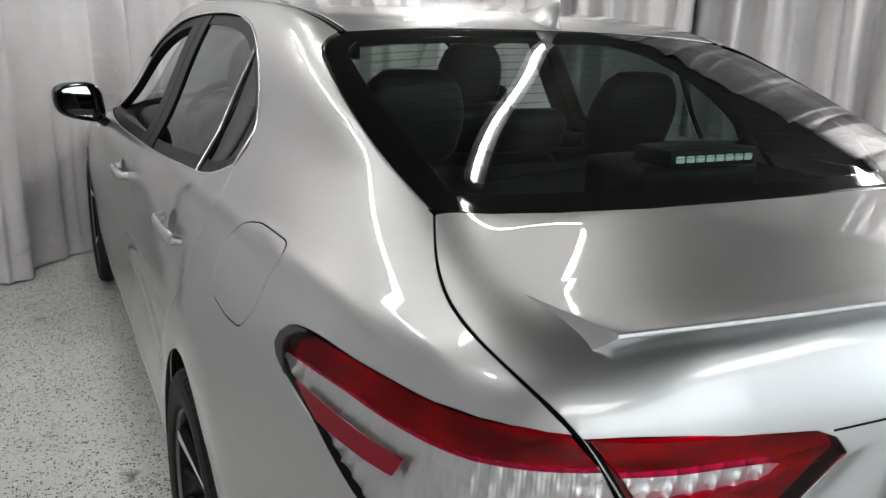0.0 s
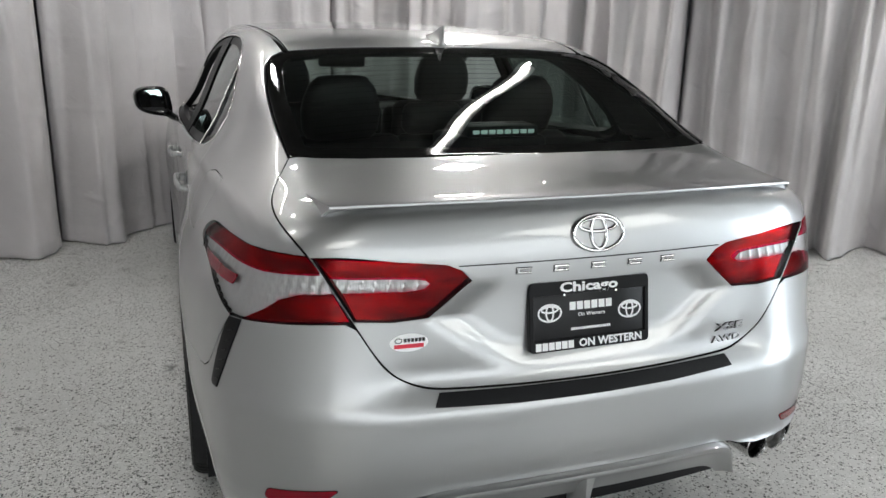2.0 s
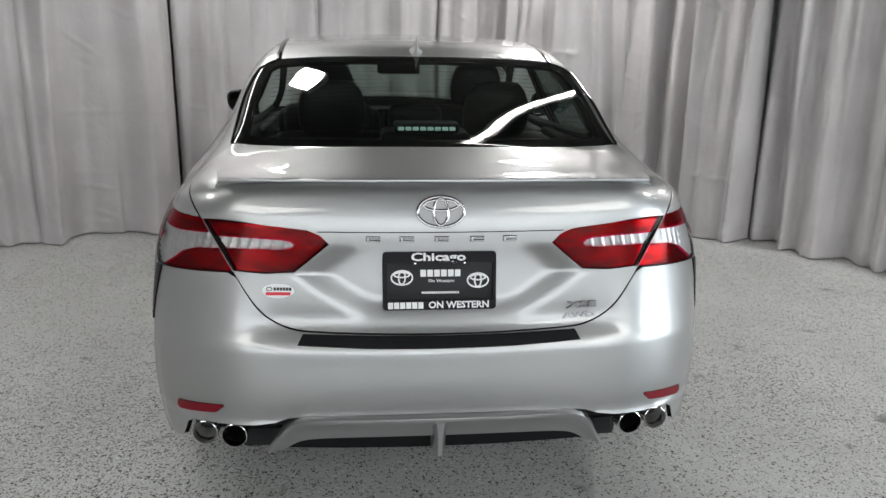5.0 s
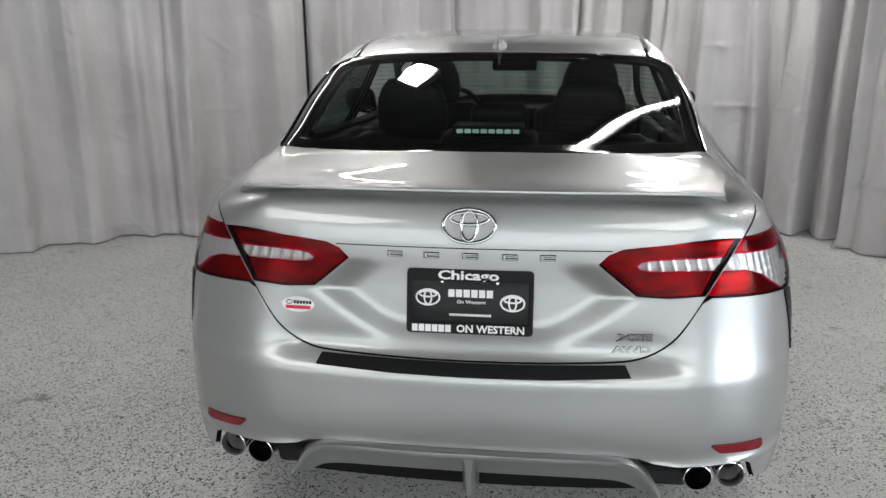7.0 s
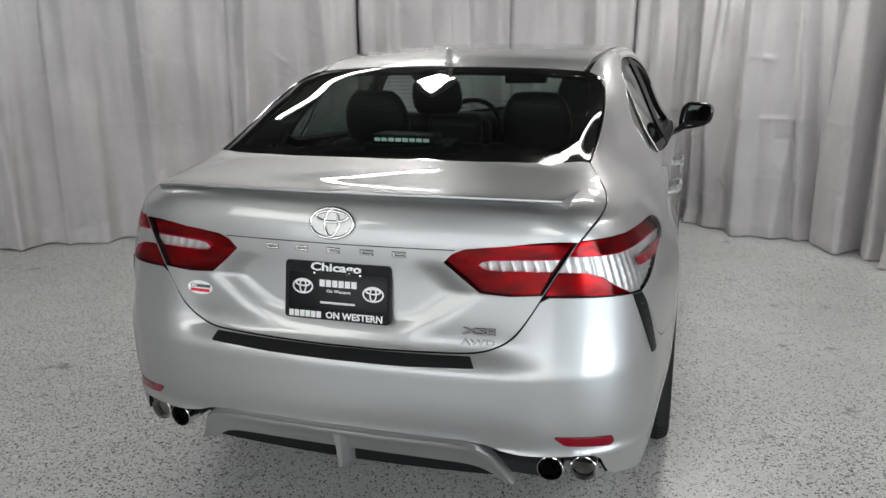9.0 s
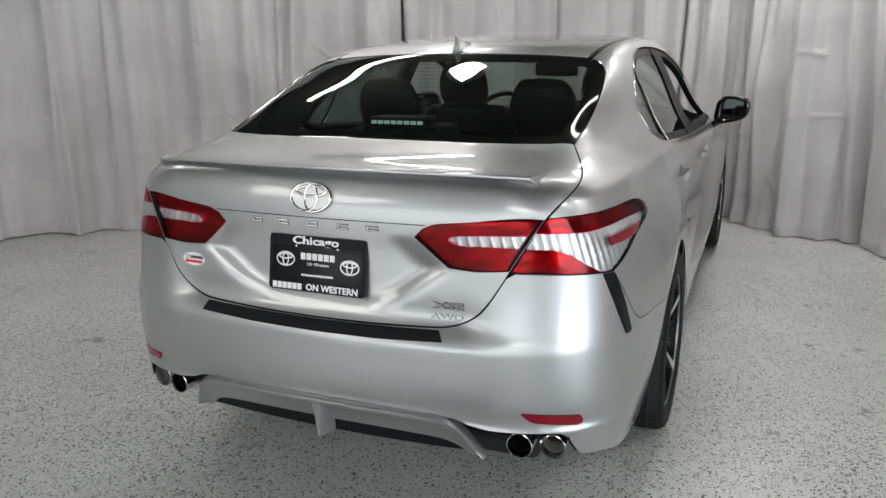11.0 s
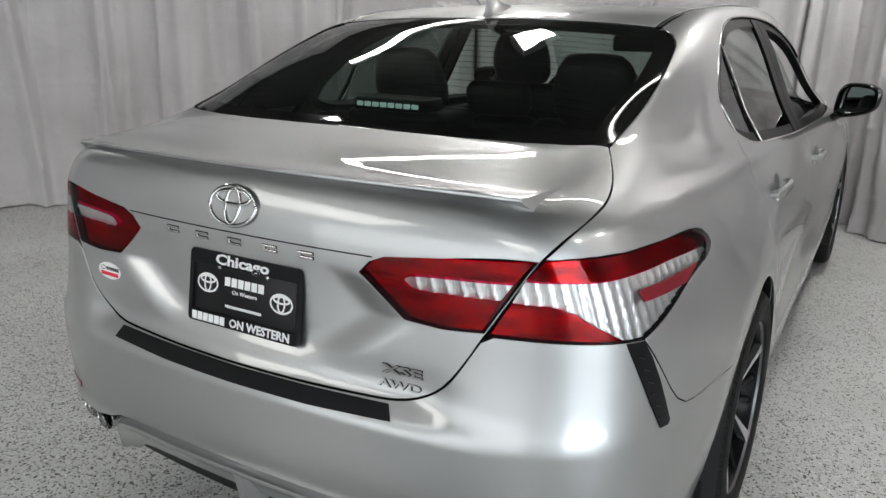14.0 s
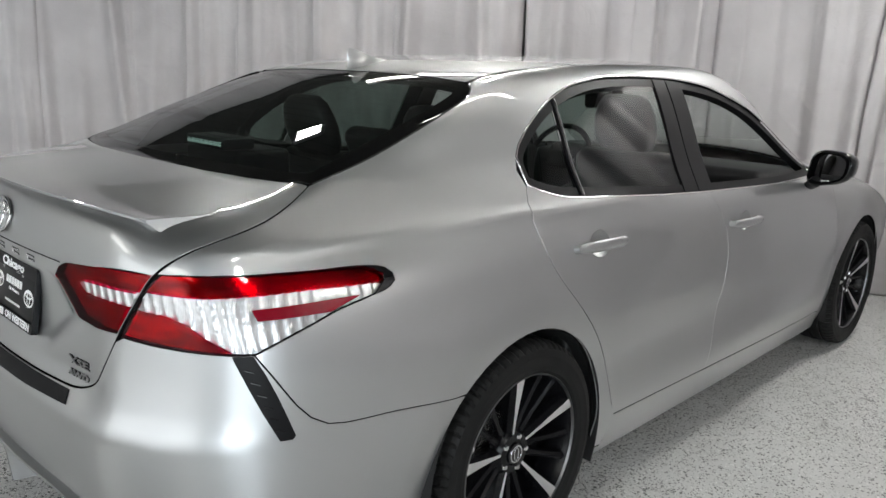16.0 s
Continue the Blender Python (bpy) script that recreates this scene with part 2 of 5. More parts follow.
def part(name, bm, mat, parent, label="", smooth=None):
    """Links a bmesh as one mesh object under a thing or part. smooth: the angle in degrees under which edges are shaded round."""
    me = bpy.data.meshes.new(name)
    bmesh.ops.recalc_face_normals(bm, faces=bm.faces)
    if smooth is not None:
        for f in bm.faces:
            f.smooth = True
        for e in bm.edges:
            e.smooth = len(e.link_faces) < 2 or e.calc_face_angle(0) < radians(smooth)
    bm.to_mesh(me)
    bm.free()
    for m in mat if isinstance(mat, (list, tuple)) else [mat]:
        me.materials.append(m)
    ob = new(name, me)
    ob.parent = parent
    if label:
        tagged(ob, label)
    return ob


def box(bm, lo, hi, bevel=0.0, seg=2, m=None):
    """Adds a box between two corners, its edges rounded."""
    lo, hi = Vector(lo), Vector(hi)
    made = bmesh.ops.create_cube(bm, size=1, matrix=(m or Matrix()) @ Matrix.Translation((lo + hi) / 2) @ Matrix.Diagonal((*(hi - lo), 1)))
    if bevel:
        bmesh.ops.bevel(bm, geom=list({e for v in made["verts"] for e in v.link_edges}), offset=bevel, segments=seg, profile=0.5, affect="EDGES")


def lathe(bm, profile, steps=48, m=None, closed=False):
    """Turns (radius, height) points about the z axis of m."""
    m = m or Matrix()
    rings = []
    for r, z in profile:
        rings.append([bm.verts.new(m @ Vector((r * math.cos(a), r * math.sin(a), z))) for a in (2 * math.pi * k / steps for k in range(steps))])
    pairs = list(zip(rings, rings[1:])) + ([(rings[-1], rings[0])] if closed else [])
    for a, b in pairs:
        for k in range(steps):
            bm.faces.new((a[k], a[(k + 1) % steps], b[(k + 1) % steps], b[k]))
    return rings


def sweep(bm, points, shape, closed_shape=True, cap=True):
    """Carries a 2D shape along a line of points; its y axis stays as near to up as it can."""
    pts = [Vector(p) for p in points]
    rings = []
    for i, p in enumerate(pts):
        d = (pts[min(i + 1, len(pts) - 1)] - pts[max(i - 1, 0)]).normalized()
        side = d.cross(Vector((0, 0, 1)))
        side = side.normalized() if side.length > 1e-5 else Vector((1, 0, 0))
        up = side.cross(d)
        rings.append([bm.verts.new(p + side * a + up * b) for a, b in shape])
    n = len(shape)
    for a, b in zip(rings, rings[1:]):
        for k in range(n if closed_shape else n - 1):
            bm.faces.new((a[k], a[(k + 1) % n], b[(k + 1) % n], b[k]))
    if cap and closed_shape:
        bm.faces.new(rings[0])
        bm.faces.new(rings[-1])


def circle_shape(r, n=10):
    return [(r * math.cos(2 * math.pi * k / n), r * math.sin(2 * math.pi * k / n)) for k in range(n)]


def text_part(name, words, size, mat, m, parent, depth=0.001, label="", align="CENTER", stretch=1.0, bold=0.012):
    """Raised letters in Blender's own font, as a mesh; they lie in m's xy plane."""
    cu = bpy.data.curves.new(name, "FONT")
    cu.body, cu.size, cu.align_x, cu.align_y, cu.extrude = words, size, align, "CENTER", depth
    cu.resolution_u = 2
    cu.offset = size * bold
    tmp = new(name + "_curve", cu)
    bpy.context.view_layer.update()
    me = bpy.data.meshes.new_from_object(tmp)
    bpy.data.objects.remove(tmp)
    me.name = name
    me.transform(Matrix.Diagonal((stretch, 1, 1, 1)))
    me.transform(m)
    me.materials.clear()
    me.materials.append(mat)
    ob = new(name, me)
    ob.parent = parent
    if label:
        tagged(ob, label)
    return ob


# ---- the room ----
def line_along(corners, step):
    """Points every step metres along a smooth line through plan corners."""
    c = np.array(corners, float)
    d = np.r_[0, np.cumsum(np.hypot(*np.diff(c, axis=0).T))]
    q = np.arange(0, d[-1], step)
    return np.stack([spline(list(zip(d, c[:, 0])))(q), spline(list(zip(d, c[:, 1])))(q)], 1), q


def build_floor():
    bm = bmesh.new()
    bmesh.ops.create_grid(bm, x_segments=2, y_segments=2, size=7.2)
    ob = part("floor", bm, FLOOR, None)
    return tagged(ob, "grey epoxy floor strewn with black and white flakes", "floor", kind="structure")


def build_shell():
    """Plain walls and a ceiling that close the place, an open roller door to the daylight beside the car, and an
    opening with an added fill glow behind it.
    """
    # the white walls are assumed: out of view, they bounce light back
    for name, boxes in (("wall_north", [((-7.2, 6.2, 0), (6.8, 6.4, CEIL))]), ("wall_south", [((-7.2, -7.4, 0), (-4.6, -7.2, CEIL)), ((4.6, -7.4, 0), (6.8, -7.2, CEIL)), ((-4.6, -7.4, 2.6), (4.6, -7.2, CEIL))]), ("wall_west", [((-7.2, -7.2, 0), (-7.0, 6.2, CEIL))]),
                        ("wall_east", [((6.6, -7.2, 0), (6.8, -5.2, CEIL)), ((6.6, -1.2, 0), (6.8, 6.2, CEIL)), ((6.6, -5.2, 2.5), (6.8, -1.2, CEIL))])):
        bm = bmesh.new()
        for lo, hi in boxes:
            box(bm, lo, hi)
        tagged(part(name, bm, WALLPAINT, None), "unseen plain white wall added to close the room and bounce light", "wall", kind="structure")
    bm = bmesh.new()
    box(bm, (-7.2, -7.4, CEIL + 0.004), (6.8, 6.4, CEIL + 0.2))
    tagged(part("ceiling", bm, CEILING, None), "plain dark ceiling", "ceiling", kind="structure")
    bm = bmesh.new()
    box(bm, (7.0, -5.4, 0.0), (7.02, -1.0, 2.7))
    tagged(part("backdrop", bm, DAY_GLOW, None), "bright daylight outside the open roller door", "daylight", kind="structure")
    # unseen glowing sheet, added as broad fill on the car's tail
    bm = bmesh.new()
    box(bm, (-4.8, -7.62, 0.0), (4.8, -7.6, 2.8))
    tagged(part("backdrop", bm, REAR_FILL_GLOW, None), "unseen glowing sheet added as fill behind the car", "daylight", kind="structure")


def build_curtain(corners, seed, spacing, depth, label):
    """One drape: a sheet with wandering folds of its own, pressed creases, a hem, and edges that curl back."""
    rng = np.random.RandomState(seed)
    depth = depth * 1.9
    line, q = line_along(corners, 0.011)
    length = q[-1]
    tang = np.gradient(line, axis=0)
    tang /= np.hypot(*tang.T)[:, None]
    nrm = np.stack([tang[:, 1], -tang[:, 0]], 1)
    zs = np.r_[np.linspace(CEIL - 0.02, 1.72, 20), np.arange(1.70, 0.011, -0.015), 0.006]
    folds, at = [], rng.uniform(0.02, spacing)
    while at < length:
        folds.append((at, rng.uniform(0.25, 0.5) * spacing, depth * rng.uniform(0.5, 1.9) * rng.choice([1, 1, -1]), rng.uniform(-0.10, 0.10), rng.uniform(0.3, 1.0), rng.uniform(0.2, 2.6)))
        at += spacing * rng.uniform(0.35, 1.25)
    pleats = [(c, rng.uniform(0.03, 0.09), depth * rng.uniform(0.25, 0.8), rng.uniform(-0.07, 0.07), rng.uniform(-0.02, 0.02)) for c in rng.uniform(0, length, int(length * 4.5))]
    creases = np.arange(rng.uniform(0.1, 0.4), length, 0.42)
    wrinkles = []
    for _ in range(int(17 * length)):
        zc = 1.7 * rng.uniform(0, 1) ** 1.4
        wrinkles.append((rng.uniform(0, length), zc, rng.uniform(-1.1, 1.1), rng.uniform(0.03, 0.11), rng.uniform(0.004, 0.013) * rng.choice([1, 1, -1]) * (1.3 if zc < 0.5 else 1.0), rng.uniform(0.010, 0.017)))
    verts, faces = [], []
    for z in zs:
        h = 1 - z / CEIL
        off = 0.02 * np.sin(2.2 * q + seed + 1.2 * h)
        for c, w, a, drift, grow, start in folds:
            mid = c + drift * h + 0.02 * math.sin(3 * h + c * 7)
            wide = w * (0.75 + 0.5 * h)
            d = (q - mid) / wide
            strong = a * (grow + (1 - grow) * h) * (1 if z < start + 0.6 else max(0.25, 1 - (z - start - 0.6)))
            off = off + strong * np.exp(-np.where(d > 0, d * 1.7, d) ** 2)
        for c, w, a, lean, bow in pleats:
            d = (q - c - lean * h - bow * math.sin(2.4 * z + c)) / w
            off = off + a * (0.35 + 0.65 * h) * np.where(d > 0, np.exp(-d * 3.2), np.exp(-(d * 0.8) ** 2)) * (0.7 + 0.3 * math.sin(1.7 * z + 5 * c))
        for c in creases:
            off = off + 0.0035 * np.exp(-np.abs(q - c - 0.015 * math.sin(5 * z)) / 0.012)
        off = off + (0.010 * math.exp(-((z - 0.88) / 0.011) ** 2) + 0.005 * math.exp(-((z - 0.45) / 0.012) ** 2) + 0.005 * math.exp(-((z - 1.31) / 0.012) ** 2)) * (0.4 + 0.6 * np.sin(3.1 * q + seed) ** 2)
        for c, zc, lean, wide, tall, slim in wrinkles:
            along = q - c
            if abs(z - zc) < 0.2:
                off = off + tall * np.exp(-((z - zc - lean * along) / slim) ** 2 - (along / wide) ** 2)
        if z < 0.1:
            off = off + 0.006 + 0.02 * (0.1 - z) / 0.1 * np.sin(6 * q + seed)
        edge = np.minimum(q, length - q)
        off = off - 0.06 * np.exp(-(edge / 0.022) ** 2)
        p = line + nrm * off[:, None]
        verts += [(x, y, z) for x, y in p]
    n = len(q)
    for r in range(len(zs) - 1):
        for k in range(n - 1):
            a = r * n + k
            faces.append((a, a + 1, a + n + 1, a + n))
    ob = mesh_object("curtain", verts, faces, DRAPE)
    mod = ob.modifiers.new("cloth_thickness", "SOLIDIFY")
    mod.thickness = 0.002
    return tagged(ob, label, "curtain", "drapes round the room")


build_floor()
build_shell()
for n, (corners, spacing, depth, label) in enumerate((
    (((-6.2, -2.0), (-5.6, 0.2), (-4.63, 1.86)), 0.30, 0.05, "long grey satin drape hanging in folds to the floor"),
    (((-4.70, 1.77), (-4.1, 2.5), (-3.52, 3.01)), 0.26, 0.050, "long grey satin drape with creases hanging to the floor"),
    (((-3.60, 2.965), (-2.95, 3.40), (-2.38, 3.665)), 0.24, 0.046, "long grey satin drape with a pressed cross crease"),
    (((-2.48, 3.62), (-2.1, 3.79), (-1.85, 3.9), (-1.562, 4.063)), 0.26, 0.044, "long grey satin drape with a pressed cross crease"),
    (((-1.572, 4.060), (-1.2, 4.2), (-0.95, 4.6), (-0.54, 5.05)), 0.22, 0.035, "pale grey satin drape beside the car's nose"),
    (((-0.58, 5.03), (-0.1, 5.22), (0.48, 5.23)), 0.20, 0.035, "pale grey satin drape in front of the car's nose"),
    (((0.45, 5.23), (0.8, 5.1), (1.0, 4.9), (1.3, 4.5), (1.86, 4.155)), 0.20, 0.045, "pale grey satin drape in loose folds"),
    (((1.80, 4.195), (2.1, 4.08), (2.35, 3.77), (2.622, 3.449)), 0.19, 0.050, "grey satin drape gathered in deep folds"),
    (((2.620, 3.450), (3.1, 2.95), (3.4, 2.6), (3.9, 2.2), (4.66, 1.42)), 0.17, 0.065, "grey satin drape gathered in deep folds"),
    (((4.60, 1.49), (5.3, 0.3), (5.9, -1.1)), 0.25, 0.06, "long grey satin drape hanging in folds to the floor"),
)):
    build_curtain(corners, 10 + n, spacing, depth, label)


# ---- the car's skin: one smooth surface, on which every panel lies ----
HUB_R, HUB_F, HUB_Z, TYRE_R = 1.10, 3.925, 0.335, 0.335
SIDE_Y = np.array([0.0, 0.3, 0.6, 1.0, 1.5, 2.2, 3.0, 3.6, 4.2, 4.9])
SIDE = {}


def level(z, *half_widths):
    """The body's half width at one height, at each of the stations in SIDE_Y."""
    SIDE[z] = np.array(half_widths)


level(0.15, 0.75, 0.79, 0.82, 0.83, 0.83, 0.83, 0.83, 0.83, 0.82, 0.72)
level(0.34, 0.79, 0.835, 0.862, 0.885, 0.893, 0.886, 0.892, 0.888, 0.87, 0.76)
level(0.50, 0.80, 0.845, 0.884, 0.905, 0.887, 0.863, 0.881, 0.905, 0.89, 0.78)
level(0.62, 0.79, 0.836, 0.882, 0.910, 0.888, 0.865, 0.882, 0.912, 0.895, 0.78)
level(0.75, 0.785, 0.828, 0.874, 0.900, 0.878, 0.862, 0.875, 0.90, 0.88, 0.76)
level(0.85, 0.765, 0.812, 0.852, 0.868, 0.860, 0.857, 0.868, 0.875, 0.85, 0.72)
level(0.93, 0.735, 0.775, 0.822, 0.838, 0.843, 0.845, 0.850, 0.840, 0.80, 0.66)
level(1.00, 0.69, 0.731, 0.766, 0.795, 0.812, 0.812, 0.800, 0.77, 0.72, 0.58)
level(1.07, 0.63, 0.678, 0.700, 0.750, 0.768, 0.772, 0.756, 0.70, 0.62, 0.50)
level(1.15, 0.56, 0.61, 0.63, 0.692, 0.725, 0.732, 0.716, 0.62, 0.52, 0.42)
level(1.25, 0.50, 0.55, 0.59, 0.645, 0.678, 0.686, 0.665, 0.54, 0.44, 0.36)
level(1.37, 0.44, 0.50, 0.54, 0.585, 0.610, 0.620, 0.600, 0.47, 0.38, 0.30)
level(1.50, 0.34, 0.40, 0.44, 0.49, 0.52, 0.535, 0.52, 0.40, 0.30, 0.25)
SIDE_Z = np.array(list(SIDE))
SIDE_X = np.array(list(SIDE.values()))
SIDE_M, RISE_M = second(SIDE_Y), second(SIDE_Z)
SIDE_D = (SIDE_M @ SIDE_X.T).T

deck_line = spline([(-0.3, 0.98), (0.0, 1.045), (0.2, 1.088), (0.45, 1.121), (0.7, 1.140), (1.0, 1.15), (5.1, 0.5)])
cabin_line = spline([(-0.3, 0.74), (0.1, 0.945), (0.46, 1.118), (0.6, 1.173), (0.8, 1.248), (1.0, 1.316), (1.2, 1.378), (1.5, 1.421), (1.8, 1.439), (2.2, 1.446), (2.6, 1.438), (2.95, 1.39), (3.3, 1.235), (3.7, 1.03), (3.95, 0.985), (4.4, 0.93), (4.75, 0.84), (5.1, 0.70)])


def top_line(y, soft=0.007):
    """The lid's line and the cabin's line meet in a soft hollow."""
    a, b = deck_line(y), cabin_line(y)
    h = np.maximum(soft - np.abs(a - b), 0) / soft
    return np.where(y < 1.2, np.maximum(a, b) + h * h * h * soft / 6, b)

rear_line = spline([(0.10, 0.26), (0.24, 0.175), (0.30, 0.125), (0.36, 0.070), (0.376, 0.056), (0.390, 0.050), (0.402, 0.0545), (0.418, 0.0545), (0.44, 0.050), (0.52, 0.042), (0.60, 0.0425), (0.621, 0.0440), (0.638, 0.0520), (0.662, 0.068), (0.685, 0.082), (0.73, 0.086), (0.80, 0.088), (0.87, 0.090), (0.93, 0.088), (0.98, 0.0915), (1.02, 0.103), (1.05, 0.116), (1.08, 0.133), (1.12, 0.164), (1.2, 0.25)])
corner_line = spline([(0.10, 0.20), (0.24, 0.098), (0.30, 0.068), (0.36, 0.056), (0.376, 0.053), (0.390, 0.050), (0.402, 0.0545), (0.418, 0.0545), (0.44, 0.050), (0.52, 0.042), (0.58, 0.0405), (0.618, 0.0405), (0.628, 0.0413), (0.638, 0.0445), (0.655, 0.0515), (0.68, 0.0590), (0.72, 0.0670), (0.78, 0.0755), (0.85, 0.0815), (0.93, 0.088), (0.98, 0.0915), (1.02, 0.103), (1.05, 0.116), (1.08, 0.133), (1.12, 0.164), (1.2, 0.25)])
front_line = spline([(0.1, 4.70), (0.3, 4.84), (0.5, 4.885), (0.7, 4.86), (0.85, 4.78), (1.0, 4.6), (1.5, 4.0)])


def ramp01(v):
    v = np.clip(v, 0, 1)
    return v * v * v * (v * (6 * v - 15) + 10)


def side_width(y, z):
    y = np.clip(y, SIDE_Y[0] - 0.2, SIDE_Y[-1])
    cols = np.stack([between(SIDE_Y, SIDE_X[i], SIDE_D[i], y) for i in range(len(SIDE_Z))], 1)
    width = between(SIDE_Z, cols, cols @ RISE_M.T, z)
    # the shoulder's ridge, and the sheet turning in round the wheel arches
    width = width + 0.0100 / (1 + ((z - 1.012) / 0.019) ** 2) * ramp01((y - 0.12) / 0.25) * ramp01((2.3 - y) / 1.2)
    for hub in (HUB_R, HUB_F):
        d = 0.462 - np.hypot(y - hub, z - HUB_Z)
        width = width - 0.11 * 0.5 * (d + np.sqrt(d * d + 0.00006)) * np.clip((z - 0.15) / 0.15, 0, 1)
    return width


def rear_place(x, z):
    """How far forward the tail lies at x and z: the plan's sweep, the bumper's shelf and the number plate's recess."""
    a = np.abs(x)
    plan = 0.12 * a**2 + 1.05 * np.clip(a - 0.50, 0, 1) ** 2
    half = np.minimum(0.285 + (z - 0.715) * 1.36, 0.428 - (z - 0.832) * 1.10)
    into = soft_min(soft_min((half - a) / 0.16, (z - 0.682) / 0.080, 0.7), (0.912 - z) / 0.016, 0.3)
    blend = ramp01((a - 0.40) / 0.20)
    return rear_line(z) * (1 - blend) + corner_line(z) * blend + plan + 0.027 * ramp01(into)


def top_place(x, y):
    """The height of deck, rear glass, roof, windscreen and bonnet."""
    a = np.abs(x)
    lag = 0.04 * (a / 0.6) ** 2 * ramp01((y - 0.25) / 0.3) * ramp01((2.0 - y) / 0.9)
    lead = -0.18 * (a / 0.6) ** 2 * ramp01((y - 2.3) / 0.6)
    crown = 0.020 * (a / 0.6) ** 2 + 0.008 * (a / 0.6) ** 4
    return top_line(y - lag * 0.75 - lead, 0.007 + 0.05 * ramp01((a - 0.50) / 0.12)) - crown


def soft_min(a, b, k):
    h = np.maximum(k - np.abs(a - b), 0) / k
    return np.minimum(a, b) - h * h * h * k / 6


def inside(p):
    """Above 0 within the car's skin, about the depth in metres."""
    x, y, z = p[:, 0], p[:, 1], p[:, 2]
    ys, zs = np.clip(y, -0.2, 4.9), np.clip(z, 0.15, 1.5)
    s = (side_width(ys, zs) - np.abs(x)) * 0.92
    r = (y - rear_place(x, zs)) * 0.9
    t = (top_place(x, ys) - z) * 0.93
    f = front_line(zs) - 0.25 * np.abs(x) ** 2.2 - y
    edge = 0.028 + 0.047 * ramp01((np.abs(x) - 0.50) / 0.14)
    return soft_min(soft_min(soft_min(s, r, 0.16), t, edge), f, 0.2)


def slope(p):
    e = 0.0015
    g = np.stack([inside(p + e * d) - inside(p - e * d) for d in np.eye(3)], 1)
    return -g / np.linalg.norm(g, axis=1)[:, None]


def out_along(origin, way):
    """Where rays from inside the car leave its skin."""
    near, far = np.zeros(len(origin)), np.full(len(origin), 2.2)
    for _ in range(24):
        mid = (near + far) / 2
        within = inside(origin + way * mid[:, None]) > 0
        near, far = np.where(within, mid, near), np.where(within, far, mid)
    return origin + way * near[:, None]


class View:
    """A way to lay the skin flat: from flat (u, v) to a ray from inside, and from a place to (u, v)."""

    def __init__(self, kind, side=1):
        self.kind, self.side = kind, side

    def rays(self, uv):
        u, v = uv[:, 0], uv[:, 1]
        o = np.zeros_like(u)
        s = self.side
        if self.kind == "side":
            return np.stack([o + 0.15 * s, u, v], 1), np.stack([o + s, o, o], 1)
        if self.kind == "top":
            return np.stack([u, v, o + 0.55], 1), np.stack([o, o, o + 1], 1)
        if self.kind == "rear":
            return np.stack([u, o + 0.9, v], 1), np.stack([o, o - 1, o], 1)
        if self.kind == "lid":
            a = v / 0.45
            return np.stack([u, o + 0.62, o + 0.66], 1), np.stack([o, -np.cos(a), np.sin(a)], 1)
        if self.kind == "corner":
            a = u / 0.8
            return np.stack([o, o + 0.95, v], 1), np.stack([np.sin(a), -np.cos(a), o], 1)
        a = v / 0.55
        return np.stack([o + 0.28 * s, u, o + 0.62], 1), np.stack([s * np.cos(a), o, np.sin(a)], 1)

    def flat(self, p):
        x, y, z = p[:, 0], p[:, 1], p[:, 2]
        if self.kind == "side":
            return np.stack([y, z], 1)
        if self.kind == "top":
            return np.stack([x, y], 1)
        if self.kind == "rear":
            return np.stack([x, z], 1)
        if self.kind == "lid":
            return np.stack([x, 0.45 * np.arctan2(z - 0.66, 0.62 - y)], 1)
        if self.kind == "corner":
            return np.stack([0.8 * np.arctan2(x, 0.95 - y), z], 1)
        return np.stack([y, 0.55 * np.arctan2(z - 0.62, self.side * x - 0.28)], 1)

    def on(self, uv):
        return out_along(*self.rays(np.asarray(uv, float).reshape(-1, 2)))


def on_side(pts, side=1):
    """Places on the flank from (y, z)."""
    return View("side", side).on([(y, z) for y, z in pts])


def on_rear(pts):
    return View("rear").on(pts)


def on_top(pts):
    return View("top").on(pts)


def dense(uv, step, closed=True):
    """A polygon with points every step or so along its edges."""
    uv = np.asarray(uv, float)
    out = []
    for a, b in zip(uv, np.roll(uv, -1, 0)) if closed else zip(uv, uv[1:]):
        n = max(1, int(np.ceil(np.hypot(*(b - a)) / step)))
        out += [a + (b - a) * k / n for k in range(n)]
    if not closed:
        out.append(uv[-1])
    return np.array(out)


def rounded(pts, radius, seg=5):
    """A closed polygon with its corners rounded; radius: one number or one a corner."""
    pts = np.asarray(pts, float)
    n, out = len(pts), []
    for i in range(n):
        a, b, c = pts[i - 1], pts[i], pts[(i + 1) % n]
        r = radius[i] if isinstance(radius, (list, tuple)) else radius
        da, dc = a - b, c - b
        la, lc = np.linalg.norm(da), np.linalg.norm(dc)
        d = min(r, la * 0.48, lc * 0.48)
        if d < 1e-4:
            out.append(b)
            continue
        p, q = b + da / la * d, b + dc / lc * d
        out += [(1 - t) ** 2 * p + 2 * t * (1 - t) * b + t * t * q for t in np.linspace(0, 1, seg)]
    return np.array(out)


def curve(pts, n=24):
    """A smooth open line through places of any dimension."""
    pts = np.asarray(pts, float)
    d = np.r_[0, np.cumsum(np.linalg.norm(np.diff(pts, axis=0), axis=1))]
    q = np.linspace(0, d[-1], n)
    return np.stack([spline(list(zip(d, c)))(q) for c in pts.T], 1)


